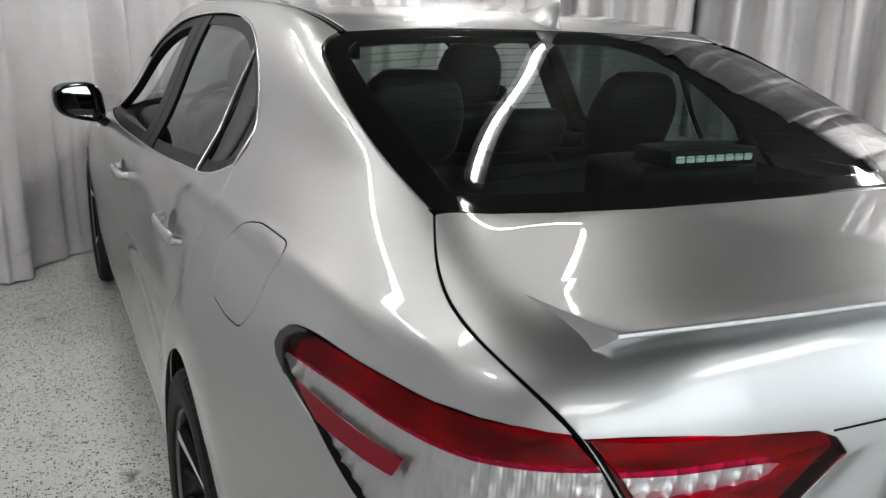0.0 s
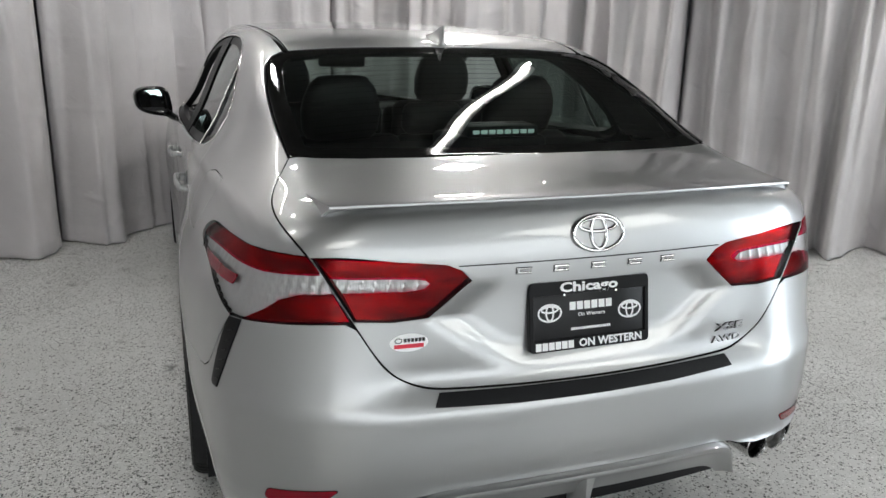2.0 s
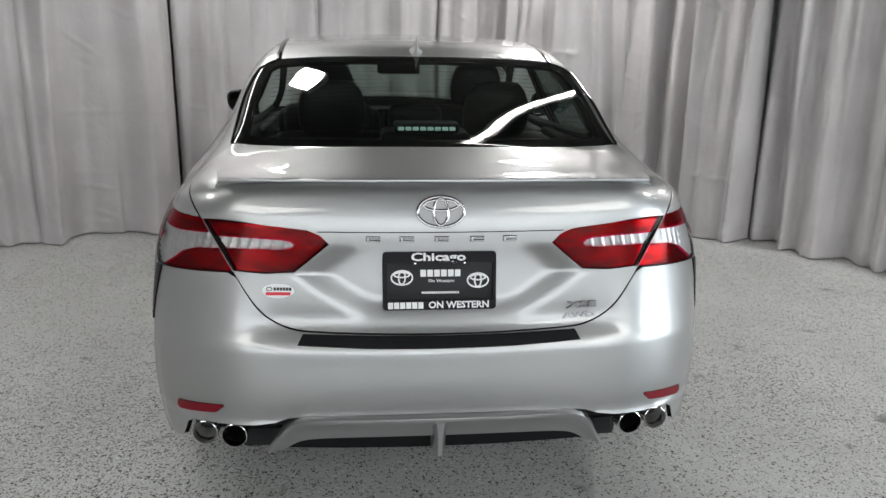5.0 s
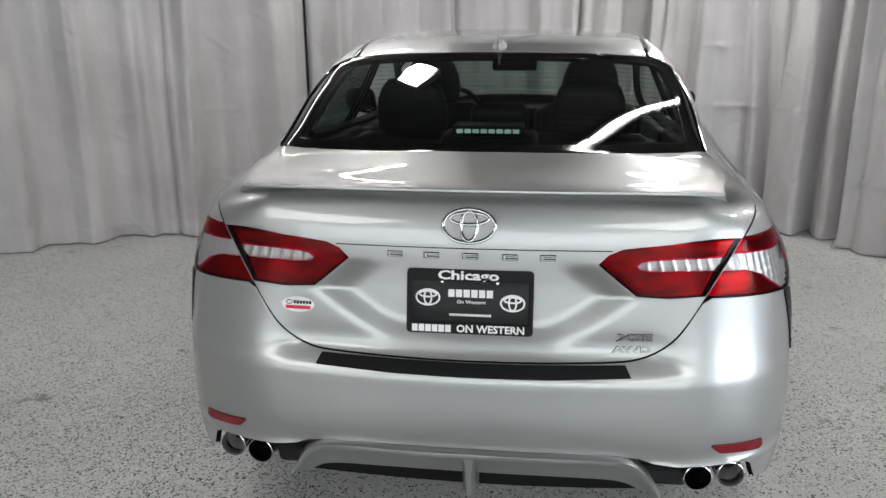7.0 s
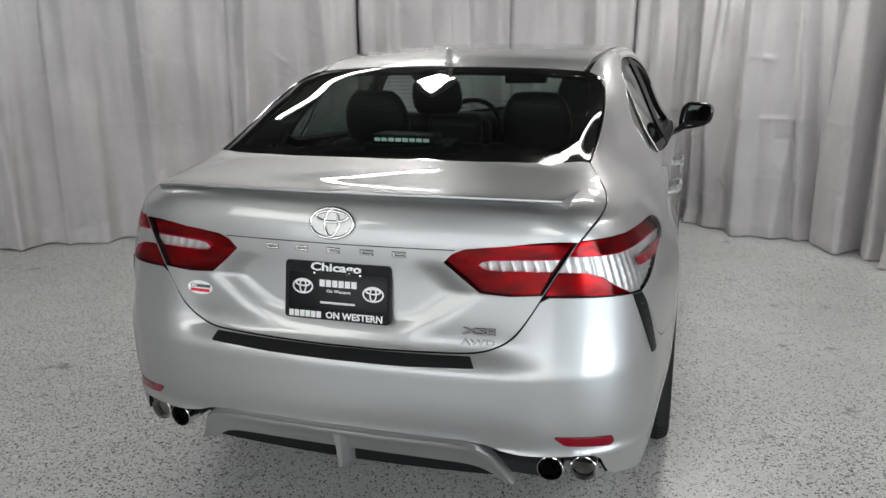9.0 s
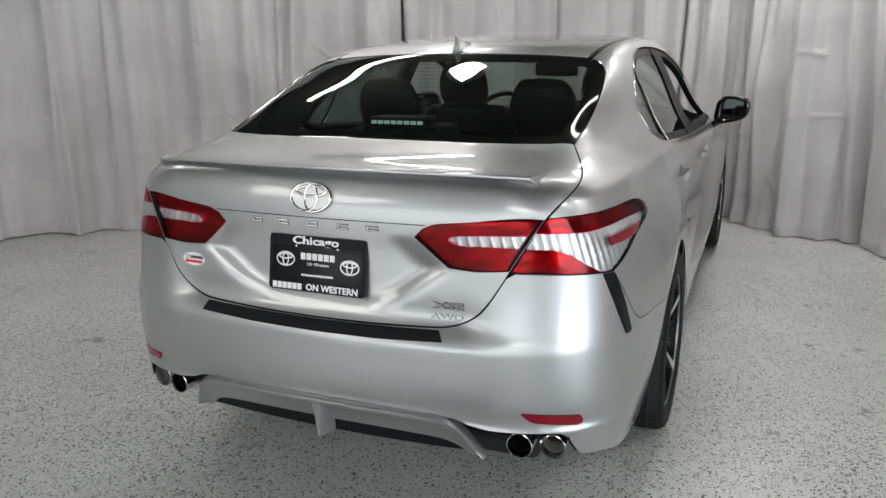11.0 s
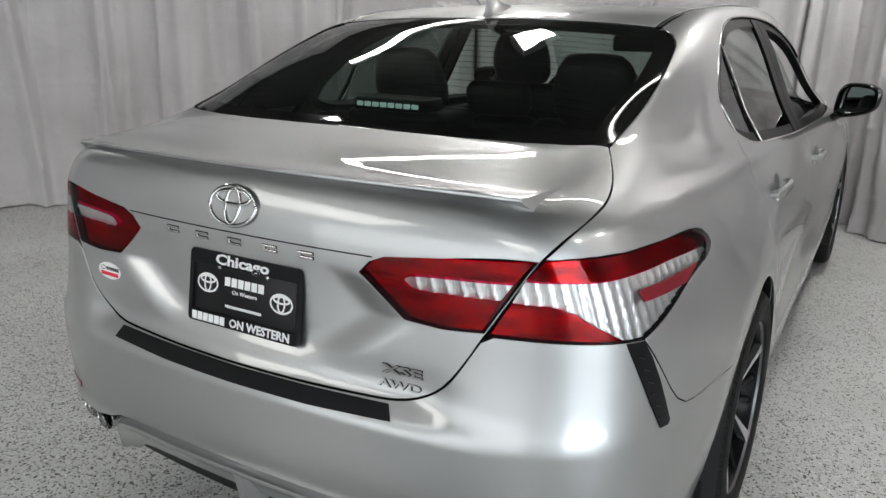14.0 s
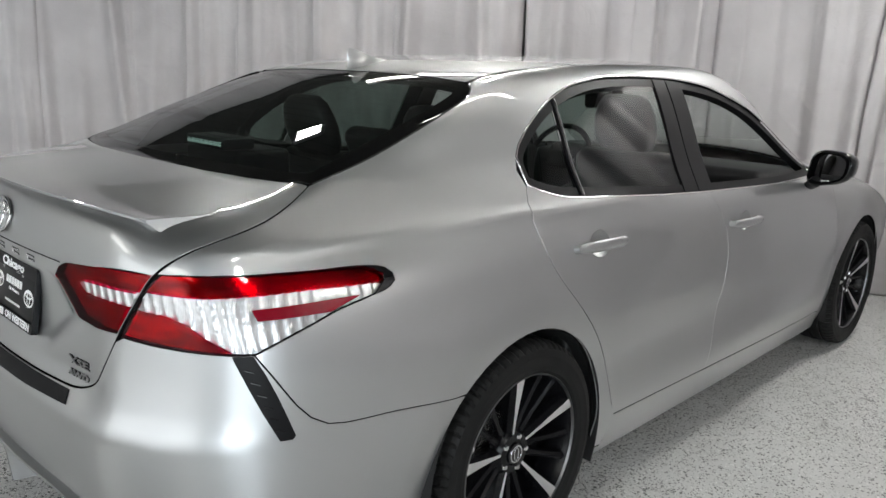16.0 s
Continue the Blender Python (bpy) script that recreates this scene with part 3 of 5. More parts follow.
def shrink(uv, by):
    """A closed polygon moved inwards by a distance (outwards if negative)."""
    uv = np.asarray(uv, float)
    keep = np.hypot(*(uv - np.roll(uv, 1, 0)).T) > 1e-6
    uv = uv[keep]
    area = np.sum(uv[:, 0] * np.roll(uv[:, 1], -1) - np.roll(uv[:, 0], -1) * uv[:, 1])
    d1, d2 = uv - np.roll(uv, 1, 0), np.roll(uv, -1, 0) - uv
    d1, d2 = d1 / np.hypot(*d1.T)[:, None], d2 / np.hypot(*d2.T)[:, None]
    t = d1 + d2
    t /= np.maximum(np.hypot(*t.T), 1e-6)[:, None]
    nrm = np.stack([-t[:, 1], t[:, 0]], 1) * (1 if area > 0 else -1)
    cosh = np.clip(np.sum(d1 * t, 1), 0.55, 1)
    return uv + nrm * (by / cosh)[:, None]


def within_poly(q, poly):
    x, y = q[:, 0], q[:, 1]
    hit = np.zeros(len(q), bool)
    for (x0, y0), (x1, y1) in zip(poly, np.roll(poly, -1, 0)):
        cross = (y0 > y) != (y1 > y)
        hit ^= cross & (x < (x1 - x0) * (y - y0) / (y1 - y0 + 1e-12) + x0)
    return hit


from mathutils.geometry import delaunay_2d_cdt


def panel(name, view, outer, mat, parent, holes=(), lift=0.0, gap=0.0021, res=0.02, edge=0.014, flange=0.006, label="", back=DARK, hole_gap=None, even=False):
    """A piece of the skin: its outline in places on the skin, cut out with a narrow gap, its rim turned in, a dark flange behind."""
    loops = []
    for n, loop in enumerate([outer, *holes]):
        uv = view.flat(np.asarray(loop, float))
        uv = shrink(uv, gap if n == 0 else -(gap if hole_gap is None else hole_gap))
        loops.append(dense(uv, res * 0.6))
    lo, hi = loops[0].min(0), loops[0].max(0)
    gx, gy = np.meshgrid(np.arange(lo[0] + res / 2, hi[0], res), np.arange(lo[1] + res / 2, hi[1], res))
    grid = np.stack([gx.ravel(), gy.ravel()], 1)
    keep = within_poly(grid, shrink(loops[0], res * 0.35))
    for h in loops[1:]:
        keep &= ~within_poly(grid, shrink(h, -res * 0.35))
    grid = grid[keep]
    pts, edges, at = [], [], 0
    for loop in loops:
        n = len(loop)
        pts += [Vector(p) for p in loop]
        edges += [(at + k, at + (k + 1) % n) for k in range(n)]
        at += n
    pts += [Vector(p) for p in grid]
    flat, _, tris, _, _, _ = delaunay_2d_cdt(pts, edges, [], 2 if holes else 1, 1e-7)
    uv = np.array([tuple(v) for v in flat])
    tris = [t for t in tris]
    if holes:
        mids = np.array([uv[list(t)].mean(0) for t in tris])
        ok = within_poly(mids, loops[0])
        for h in loops[1:]:
            ok &= ~within_poly(mids, h)
        tris = [t for t, k in zip(tris, ok) if k]
    place = view.on(uv)
    nrm = slope(place)
    if even:
        plain = np.c_[np.ones(len(uv)), uv]
        nrm = plain @ np.linalg.lstsq(plain, nrm, rcond=None)[0]
        nrm /= np.linalg.norm(nrm, axis=1)[:, None]
    shaped = callable(lift)
    rise = lift(uv, place) if shaped else np.full(len(uv), lift)
    verts, normals = list(place + nrm * rise[:, None]), list(nrm)
    # triangles face outwards
    faces = []
    for t in tris:
        a, b, c = (place[i] for i in t[:3])
        faces.append(tuple(t) if np.dot(np.cross(b - a, c - a), nrm[t[0]]) > 0 else tuple(reversed(t)))
    kinds = [0] * len(faces)
    for n, loop in enumerate(loops):
        step = -1 if n == 0 else 1
        p0 = view.on(loop)
        n0 = slope(p0)
        out = view.on(shrink(loop, step * 0.004)) - p0
        out /= np.maximum(np.linalg.norm(out, axis=1), 1e-6)[:, None]
        lift_here = lift(loop, p0)[:, None] if shaped else lift
        rings = [(p0 + n0 * lift_here, n0), (p0 + out * 0.0007 + n0 * (lift_here - 0.0007), (n0 + out) * 0.707), (p0 + out * 0.001 + n0 * (lift_here - 0.002), out), (p0 + out * 0.001 + n0 * (lift_here - edge), out)]
        if flange:
            rings += [(p0 + out * 0.001 + n0 * (lift_here - edge), n0), (p0 + out * flange + n0 * (lift_here - edge), n0)]
        base, m = len(verts), len(loop)
        for ring, rn in rings:
            verts += list(ring)
            normals += list(rn)
        for r in range(len(rings) - 1):
            if r == 3:
                continue
            for k in range(m):
                a, b = base + r * m + k, base + r * m + (k + 1) % m
                quad = (a, b, b + m, a + m)
                pa, pb, pc = (np.asarray(verts[i]) for i in (a, b, b + m))
                if np.dot(np.cross(pb - pa, pc - pa), normals[a] + normals[b + m]) < 0:
                    quad = quad[::-1]
                faces.append(quad)
                kinds.append(1 if r >= 3 or (r == 2 and back is not None) else 0)
    ob = mesh_object(name, verts, faces, [mat, back or mat], parent, True, kinds, None if shaped else normals)
    return tagged(ob, label) if label else ob


def arch(yc, a0, a1, r=0.372, n=22):
    """Points (y, z) on a wheel arch, angles in degrees from straight ahead."""
    return [(yc + r * math.cos(radians(a)), HUB_Z + r * math.sin(radians(a))) for a in np.linspace(a0, a1, n)]


car = tagged(new("car"), "clean silver four-door saloon car with black trim and black alloy wheels", "car")


# ---- outlines of the panels, on the right-hand side; the left is their mirror image ----
def mirror(p, side):
    p = np.array(p, float)
    p[:, 0] *= side
    return p


GLASS_LOW = on_top([(0, 0.462), (0.15, 0.467), (0.3, 0.481), (0.45, 0.509), (0.56, 0.540), (0.615, 0.566)])
GLASS_SIDE = on_top(curve([(0.620, 0.575), (0.625, 0.75), (0.620, 0.95), (0.608, 1.06), (0.585, 1.145), (0.540, 1.190)], 18))
GLASS_TOP = on_top([(0.518, 1.194), (0.40, 1.190), (0.2, 1.174), (0.0, 1.167)])
SEAM_TOP = curve(np.r_[on_top([(0.622, 0.562), (0.655, 0.49), (0.686, 0.40), (0.696, 0.315)]), on_rear([(0.678, 1.010), (0.648, 0.972)])], 26)
SEAM_LOW = curve(on_rear([(0.648, 0.972), (0.565, 0.835), (0.515, 0.752), (0.468, 0.700), (0.415, 0.676), (0.34, 0.668), (0.2, 0.664), (0.0, 0.662)]), 40)
LAMP_TOP = [(0.304, 0.912), (0.327, 0.936), (0.36, 0.950), (0.475, 0.962), (0.648, 0.972)]
LAMP_LOW = [(0.565, 0.832), (0.476, 0.828), (0.398, 0.832)]
LAMP_MID = [(0.672, 0.9725), (0.70, 0.973), (0.722, 0.972)]
LAMP_FAR_TOP = [tuple(p) for p in curve([(0.30, 0.969), (0.38, 0.966), (0.464, 0.962), (0.560, 0.9595), (0.612, 0.954), (0.642, 0.942), (0.650, 0.926), (0.636, 0.912), (0.600, 0.9015)], 26)]
LAMP_FAR_LOW = [(0.49, 0.881), (0.378, 0.847), (0.295, 0.815), (0.258, 0.817)]
BUMPER_CUT = [(0.297, 0.813), (0.345, 0.736), (0.405, 0.660), (0.44, 0.640), (0.48, 0.632), (0.576, 0.627), (0.803, 0.603)]
CUT_C = [(1.206, 1.076), (1.178, 1.02), (1.186, 0.945), (1.218, 0.869), (1.305, 0.759), (1.425, 0.628), (1.505, 0.497), (1.540, 0.38), (1.560, 0.322)]
CUT_B = [(2.219, 0.300), (2.300, 0.48), (2.348, 0.618), (2.358, 0.74), (2.318, 0.844), (2.262, 0.92), (2.205, 0.980)]
CUT_A = [(3.44, 0.275), (3.468, 0.45), (3.478, 0.654), (3.465, 0.83), (3.43, 0.93), (3.38, 0.965)]
BELT = [(3.30, 0.965), (3.0, 0.958), (2.42, 0.972), (2.04, 0.988), (1.46, 1.027), (1.28, 1.053), (1.212, 1.080)]
CANT = [(1.194, 1.118), (1.212, 1.155), (1.262, 1.205), (1.40, 1.290), (1.553, 1.345), (1.832, 1.380), (2.13, 1.380), (2.44, 1.357), (2.83, 1.250), (3.15, 1.080), (3.30, 0.985)]

# trunk lid
seam = np.r_[SEAM_TOP, SEAM_LOW[1:]]
lid_half = np.r_[GLASS_LOW[:-1], seam]
lid_outline = np.r_[lid_half[:-1], mirror(lid_half[::-1], -1)[:-1]]


def lid_lamp(side):
    """The inner tail lamp's outline, from the lid's edge to its point."""
    return on_rear([(x * side, z) for x, z in LAMP_TOP[:-1] + [(0.642, 0.9705), (0.562, 0.835)] + LAMP_LOW[1:]])


trunk = panel("trunk_lid", View("lid"), lid_outline, PAINT, car, [lid_lamp(1), lid_lamp(-1)], res=0.014, gap=0.0030, hole_gap=0.0008, label="silver trunk lid with a recess for the number plate")

# rear glass with its black border
glass_half = np.r_[GLASS_LOW[:-1], GLASS_SIDE, GLASS_TOP]
glass_outline = np.r_[glass_half[:-1], mirror(glass_half[::-1], -1)[:-1]]
glass_inner = View("top").on(rounded(shrink(View("top").flat(glass_outline), 0.05), 0.05))
panel("rear_window_border", View("top"), glass_outline, FRIT, car, [glass_inner], lift=-0.003, res=0.02, flange=0)
rear_window = panel("rear_window", View("top"), glass_inner, GLASS, car, lift=-0.003, gap=-0.0005, res=0.03, edge=0.003, flange=0, back=None, label="tinted curved rear window")
rear_window.visible_shadow = False

for y in np.linspace(0.60, 1.10, 15):
    half = 0.535 - 0.02 * ramp01(np.array([(y - 0.95) / 0.2]))[0]
    bm = bmesh.new()
    sweep(bm, on_top([(x, y + 0.05 * x * x) for x in np.linspace(-half, half, 21)]) - [[0, 0, 0.0052]], circle_shape(0.0005, 4))
    part("heating_line", bm, DARK, rear_window, smooth=90)

# roof
ROOF_EDGE = on_top([(0.520, 1.198), (0.528, 1.4), (0.542, 1.7), (0.550, 2.2), (0.545, 2.7), (0.53, 2.93)])
roof_half = np.r_[GLASS_TOP[::-1][:-1], ROOF_EDGE, on_top([(0.35, 2.97), (0.0, 3.02)])]
panel("roof", View("top"), np.r_[roof_half[:-1], mirror(roof_half[::-1], -1)[:-1]], PAINT, car, res=0.03, gap=0.004)
SCREEN = np.r_[on_top([(0.0, 3.02), (0.35, 2.97), (0.53, 2.93), (0.60, 3.2), (0.66, 3.5), (0.69, 3.62), (0.5, 3.75), (0.25, 3.80), (0.0, 3.82)])]
windscreen = panel("windscreen", View("top"), np.r_[SCREEN[:-1], mirror(SCREEN[::-1], -1)[:-1]], SCREEN_GLASS, car, lift=-0.003, res=0.05, flange=0, back=None, label="clear curved windscreen")
windscreen.visible_shadow = False
HOOD = np.r_[on_top([(0.0, 3.83), (0.25, 3.81), (0.5, 3.76), (0.70, 3.63), (0.72, 3.9), (0.70, 4.3), (0.62, 4.62), (0.4, 4.75), (0.0, 4.79)])]
panel("bonnet", View("top"), np.r_[HOOD[:-1], mirror(HOOD[::-1], -1)[:-1]], PAINT, car, res=0.05)

for side in (1, -1):
    # quarter panel, up the pillar and along the roof rail
    outline = np.r_[
        mirror(SEAM_TOP, side),
        on_rear([(x * side, z) for x, z in LAMP_MID]),
        on_side(LAMP_FAR_TOP, side),
        on_side(LAMP_FAR_LOW[:-1], side),
        on_side(curve(BUMPER_CUT, 14)[1:], side),
        on_side(arch(HUB_R, 134, -8), side),
        on_side([(1.48, 0.21), (1.56, 0.20), (1.57, 0.318)], side),
        on_side(curve(CUT_C, 20)[::-1][1:], side),
        on_side(CANT[:9], side),
        on_side([(2.95, 1.205)], side),
        on_top([(0.545 * side, 2.92), (0.560 * side, 2.7), (0.565 * side, 2.2), (0.557 * side, 1.7), (0.543 * side, 1.4), (0.536 * side, 1.20)]),
        mirror(GLASS_SIDE[::-1], side) + [[0.004 * side, 0, 0]],
    ]
    fuel = [(0.976, 1.018), (0.923, 1.028), (0.80, 1.026), (0.775, 1.014), (0.783, 0.976), (0.756, 0.93), (0.789, 0.892), (0.868, 0.884), (0.984, 0.886), (1.014, 0.919), (1.036, 0.976)]
    flap = on_side(rounded(fuel, 0.018), side)
    quarter = panel("quarter_panel", View("shoulder", side), outline, PAINT, car, [flap] if side < 0 else [], res=0.018)
    if side < 0:
        panel("fuel_flap", View("shoulder", side), flap, PAINT, car, res=0.016, gap=0.0016)

# bumper cover: one piece round the tail, between the two wheel arches
low_seam = SEAM_LOW[::-1][:-1]
half = np.r_[low_seam[low_seam[:, 2] < 0.829], on_rear([(0.578, 0.8305), (0.62, 0.8290), (0.69, 0.8250)]), on_side(LAMP_FAR_LOW[::-1][:2], 1), on_side(curve(BUMPER_CUT, 14), 1), on_side(arch(HUB_R, 134.5, 186, n=12), 1), on_side([(0.72, 0.24), (0.50, 0.245), (0.38, 0.262), (0.31, 0.280), (0.26, 0.295)], 1), on_rear([(0.757, 0.303), (0.744, 0.310), (0.733, 0.335), (0.721, 0.367), (0.70, 0.382), (0.66, 0.387), (0.60, 0.389), (0.52, 0.392), (0.462, 0.400), (0.425, 0.413), (0.36, 0.4225), (0.2, 0.426), (0.0, 0.4275)])]
bumper = panel("rear_bumper", View("corner"), np.r_[half[:-1], mirror(half[::-1], -1)[:-1]], PAINT, car, res=0.018, label="silver rear bumper cover")


def trim_along(name, pts, side, mat, parent, wide, high, lift, closed=False, label=""):
    """A strip of trim laid on the flank along (y, z) points."""
    p = on_side(pts, side)
    n = slope(p)
    if closed:
        p, n = np.r_[p, p[:1]], np.r_[n, n[:1]]
    t = np.gradient(p, axis=0)
    t /= np.linalg.norm(t, axis=1)[:, None]
    w = np.cross(n, t)
    sec = [(-0.5, 0.0), (-0.5, 0.6), (-0.3, 1.0), (0.3, 1.0), (0.5, 0.6), (0.5, 0.0)]
    bm = bmesh.new()
    rings = [[bm.verts.new(q + b * wide * a + m * (lift + high * h)) for a, h in sec] for q, b, m in zip(p, w, n)]
    for a, b in zip(rings, rings[1:]):
        for k in range(5):
            bm.faces.new((a[k], a[k + 1], b[k + 1], b[k]))
    return part(name, bm, mat, parent, label, 50)


def bar_handle(parent, y0, y1, z0, z1, side):
    """A pull handle over a round hollow in the door."""
    ym, zm = (y0 + y1) / 2, (z0 + z1) / 2
    mid = on_side([(ym, zm)], side)[0]
    ys = np.linspace(y0, y1, 25)
    zs = np.linspace(z0, z1, 25)
    p = on_side(list(zip(ys, zs)), side)
    n = slope(p)
    bm = bmesh.new()
    rings = []
    for k, (q, m) in enumerate(zip(p, n)):
        f = k / 24
        thick = 0.016 * (1 - abs(2 * f - 1) ** 6) ** 0.5 + 0.0015
        out = 0.010 + 0.020 * (1 - abs(2 * f - 1) ** 4)
        rings.append([bm.verts.new(Vector(q) + Vector(m) * (out + 0.009 * math.sin(a)) + Vector((0, 0, thick * math.cos(a)))) for a in (2 * math.pi * j / 12 for j in range(12))])
    for a, b in zip(rings, rings[1:]):
        for j in range(12):
            bm.faces.new((a[j], a[(j + 1) % 12], b[(j + 1) % 12], b[j]))
    bm.faces.new(rings[0])
    bm.faces.new(rings[-1])
    part("handle", bm, PAINT, parent, "silver pull handle", 50)
    for y, z in ((y1 - 0.012, z1), (y0 + 0.012, z0)):
        c = on_side([(y, z)], side)[0]
        bm = bmesh.new()
        lathe(bm, [(0.013, -0.004), (0.012, 0.022), (0.0001, 0.024)], 14, skin_pose(c))
        part("handle_foot", bm, PAINT, parent, smooth=50)


def skin_pose(p):
    n = Vector(slope(np.asarray(p, float).reshape(1, 3))[0])
    m = n.to_track_quat("Z", "Y").to_matrix().to_4x4()
    m.translation = Vector(p)
    return m


def bowl_outline(y, z, ry, rz):
    return [(y + ry * math.cos(a), z + rz * math.sin(a)) for a in np.linspace(0, 2 * math.pi, 29)[:-1]]


def bowl(parent, y, z, ry, rz, side):
    def hollow(uv, q):
        d = ((uv[:, 0] - y) / ry) ** 2 + ((uv[:, 1] - z) / rz) ** 2
        return -0.024 * np.clip(1 - d, 0, 1) ** 0.8
    panel("handle_hollow", View("side", side), on_side(bowl_outline(y, z, ry, rz), side), PAINT, parent, lift=hollow, gap=0, res=0.008, edge=0.003, flange=0, back=None)


for side in (1, -1):
    back = on_side(np.r_[curve(CUT_C, 20)[::-1], curve(BELT[::-1][:5], 12), curve(CUT_B, 16)[::-1]], side)
    door = panel("rear_door", View("side", side), back, PAINT, car, [on_side(bowl_outline(1.462, 0.893, 0.052, 0.040), side)], res=0.022, label="silver rear door")
    bowl(door, 1.462, 0.893, 0.052, 0.040, side)
    bar_handle(door, 1.325, 1.592, 0.893, 0.888, side)
    frontd = on_side(np.r_[curve(CUT_B, 16), curve(BELT[::-1][4:], 10), curve(CUT_A, 14)[::-1]], side)
    door_f = panel("front_door", View("side", side), frontd, PAINT, car, [on_side(bowl_outline(2.478, 0.845, 0.052, 0.038), side)], res=0.026, label="silver front door")
    bowl(door_f, 2.478, 0.845, 0.052, 0.038, side)
    bar_handle(door_f, 2.345, 2.61, 0.848, 0.840, side)
    rocker = on_side([(1.565, 0.3195), (2.22, 0.2975), (3.44, 0.2725), (3.50, 0.264), (3.52, 0.165), (2.5, 0.158), (1.49, 0.165), (1.487, 0.196), (1.565, 0.195)], side)
    panel("rocker_panel", View("side", side), rocker, PAINT, car, res=0.03, label="silver sill")
    fender = np.r_[on_side(curve(CUT_A, 14), side), on_top([(0.705 * side, 3.64), (0.725 * side, 3.9), (0.71 * side, 4.3), (0.66 * side, 4.5)]), on_side([(4.5, 0.7), (4.45, 0.5), (4.35, 0.42)], side), on_side(arch(HUB_F, 10, 190), side), on_side([(3.54, 0.2), (3.5, 0.262)], side)]
    panel("front_fender", View("shoulder", side), fender, PAINT, car, res=0.03, label="silver front fender")

    # side windows: rear door glass, fixed quarter light, black pillar between the doors; the front window is lowered
    top_edge = curve(CANT, 60)
    belt_edge = curve(BELT, 40)
    C, B = np.array(top_edge), np.array(belt_edge)

    def cut(poly, lo, hi):
        return [tuple(p) for p in poly if lo <= p[0] <= hi]
    quarter_poly = [(1.452, 1.305), *reversed(cut(C, 1.19, 1.44)), *reversed(cut(B, 1.20, 1.425)), (1.435, 1.034)]
    glass_poly = [(1.475, 1.311), *cut(C, 1.49, 2.085), (2.10, 1.372), (2.045, 1.000), *cut(B, 1.47, 2.04), (1.452, 1.033)]
    q_ob = panel("quarter_window", View("side", side), on_side(quarter_poly, side), SIDE_GLASS, door, lift=-0.010, gap=0.004, res=0.04, edge=0.004, flange=0, back=None, label="small tinted quarter window", even=True)
    g_ob = panel("rear_door_window", View("side", side), on_side(glass_poly, side), SIDE_GLASS, door, lift=-0.010, gap=0.004, res=0.04, edge=0.004, flange=0, back=None, label="tinted rear door window", even=True)
    q_ob.visible_shadow = g_ob.visible_shadow = False
    trim_along("window_divider", [(1.444, 1.030), (1.450, 1.12), (1.458, 1.22), (1.464, 1.312)], side, GLOSS_BLACK, door, 0.022, 0.006, -0.010)
    trim_along("divider_edge", [(1.452, 1.030), (1.458, 1.12), (1.466, 1.22), (1.472, 1.312)], side, STEEL, door, 0.003, 0.002, -0.005)
    panel("door_pillar", View("side", side), on_side([(2.103, 1.376), (2.185, 1.374), (2.150, 0.986), (2.050, 0.992)], side), PLASTIC, door, lift=-0.004, gap=0.001, res=0.03, edge=0.01, flange=0, label="black pillar cover")
    panel("door_pillar", View("side", side), on_side([(2.190, 1.374), (2.290, 1.366), (2.262, 0.978), (2.155, 0.985)], side), PLASTIC, door_f, lift=-0.004, gap=0.001, res=0.03, edge=0.01, flange=0, label="black pillar cover")
    trim_along("window_surround", [*C[1:-1], *B[1:]], side, STEEL, car, 0.006, 0.003, -0.001, True, "thin chrome window surround")
    deep = on_side(shrink(np.array([*C[1:], *B[1:]]), 0.030), side)
    panel("window_seal", View("side", side), on_side(shrink(np.array([*C[1:], *B[1:]]), 0.004), side), PLASTIC, car, [deep], lift=-0.008, gap=0, res=0.05, edge=0.03, flange=0, back=None, label="black rubber window seal")


# ---- tail lamps ----
def flank_x(y, z):
    return out_along(np.array([[0.15, y, z]]), np.array([[1.0, 0, 0]]))[0, 0]


def lamp_bowls(uv, q):
    """A row of shallow bowls, 34 mm apart, with raised walls between them that lean towards the corner."""
    at = (np.abs(q[:, 0]) + q[:, 1] + 0.35 * q[:, 2]) / 0.034
    c = at - np.floor(at)
    return -0.0145 + 0.0045 * (2 * c - 1) ** 4 + 0.002 * c


def lamp(name, view, side, outline, clears, reds, extra=()):
    """A lamp: black housing, reflectors in it, and a flush lens of clear and red pieces."""
    body = panel(name, view, outline, HOUSING, car, lift=-0.027, gap=0.001, res=0.02, edge=0.004, flange=0.0, label="red and clear tail lamp")
    for poly in clears:
        p = mirror(poly, side)
        panel("reflector", view, p, FACETS, body, lift=lamp_bowls, gap=-0.0015, res=0.0045, edge=0.006, flange=0, back=None)
        panel("clear_lens", view, p, CLEAR, body, lift=0.0, gap=-0.0018, res=0.02, edge=0.003, flange=0, back=None).visible_shadow = False
    for poly in reds:
        p = mirror(poly, side)
        panel("red_reflector", view, p, RIBS, body, lift=-0.012, gap=-0.0012, res=0.02, edge=0.006, flange=0, back=None)
        panel("red_lens", view, p, RED_LENS, body, lift=0.0004, gap=-0.0012, res=0.02, edge=0.003, flange=0, back=None).visible_shadow = False
    for poly in extra:
        panel("red_reflex_stripe", view, mirror(poly, side), REFLEX, body, lift=0.0012, gap=0.0, res=0.02, edge=0.004, flange=0, back=None)
    return body


def r_(*pts):
    return on_rear(pts)


def s_(*pts):
    return on_side(pts, 1)


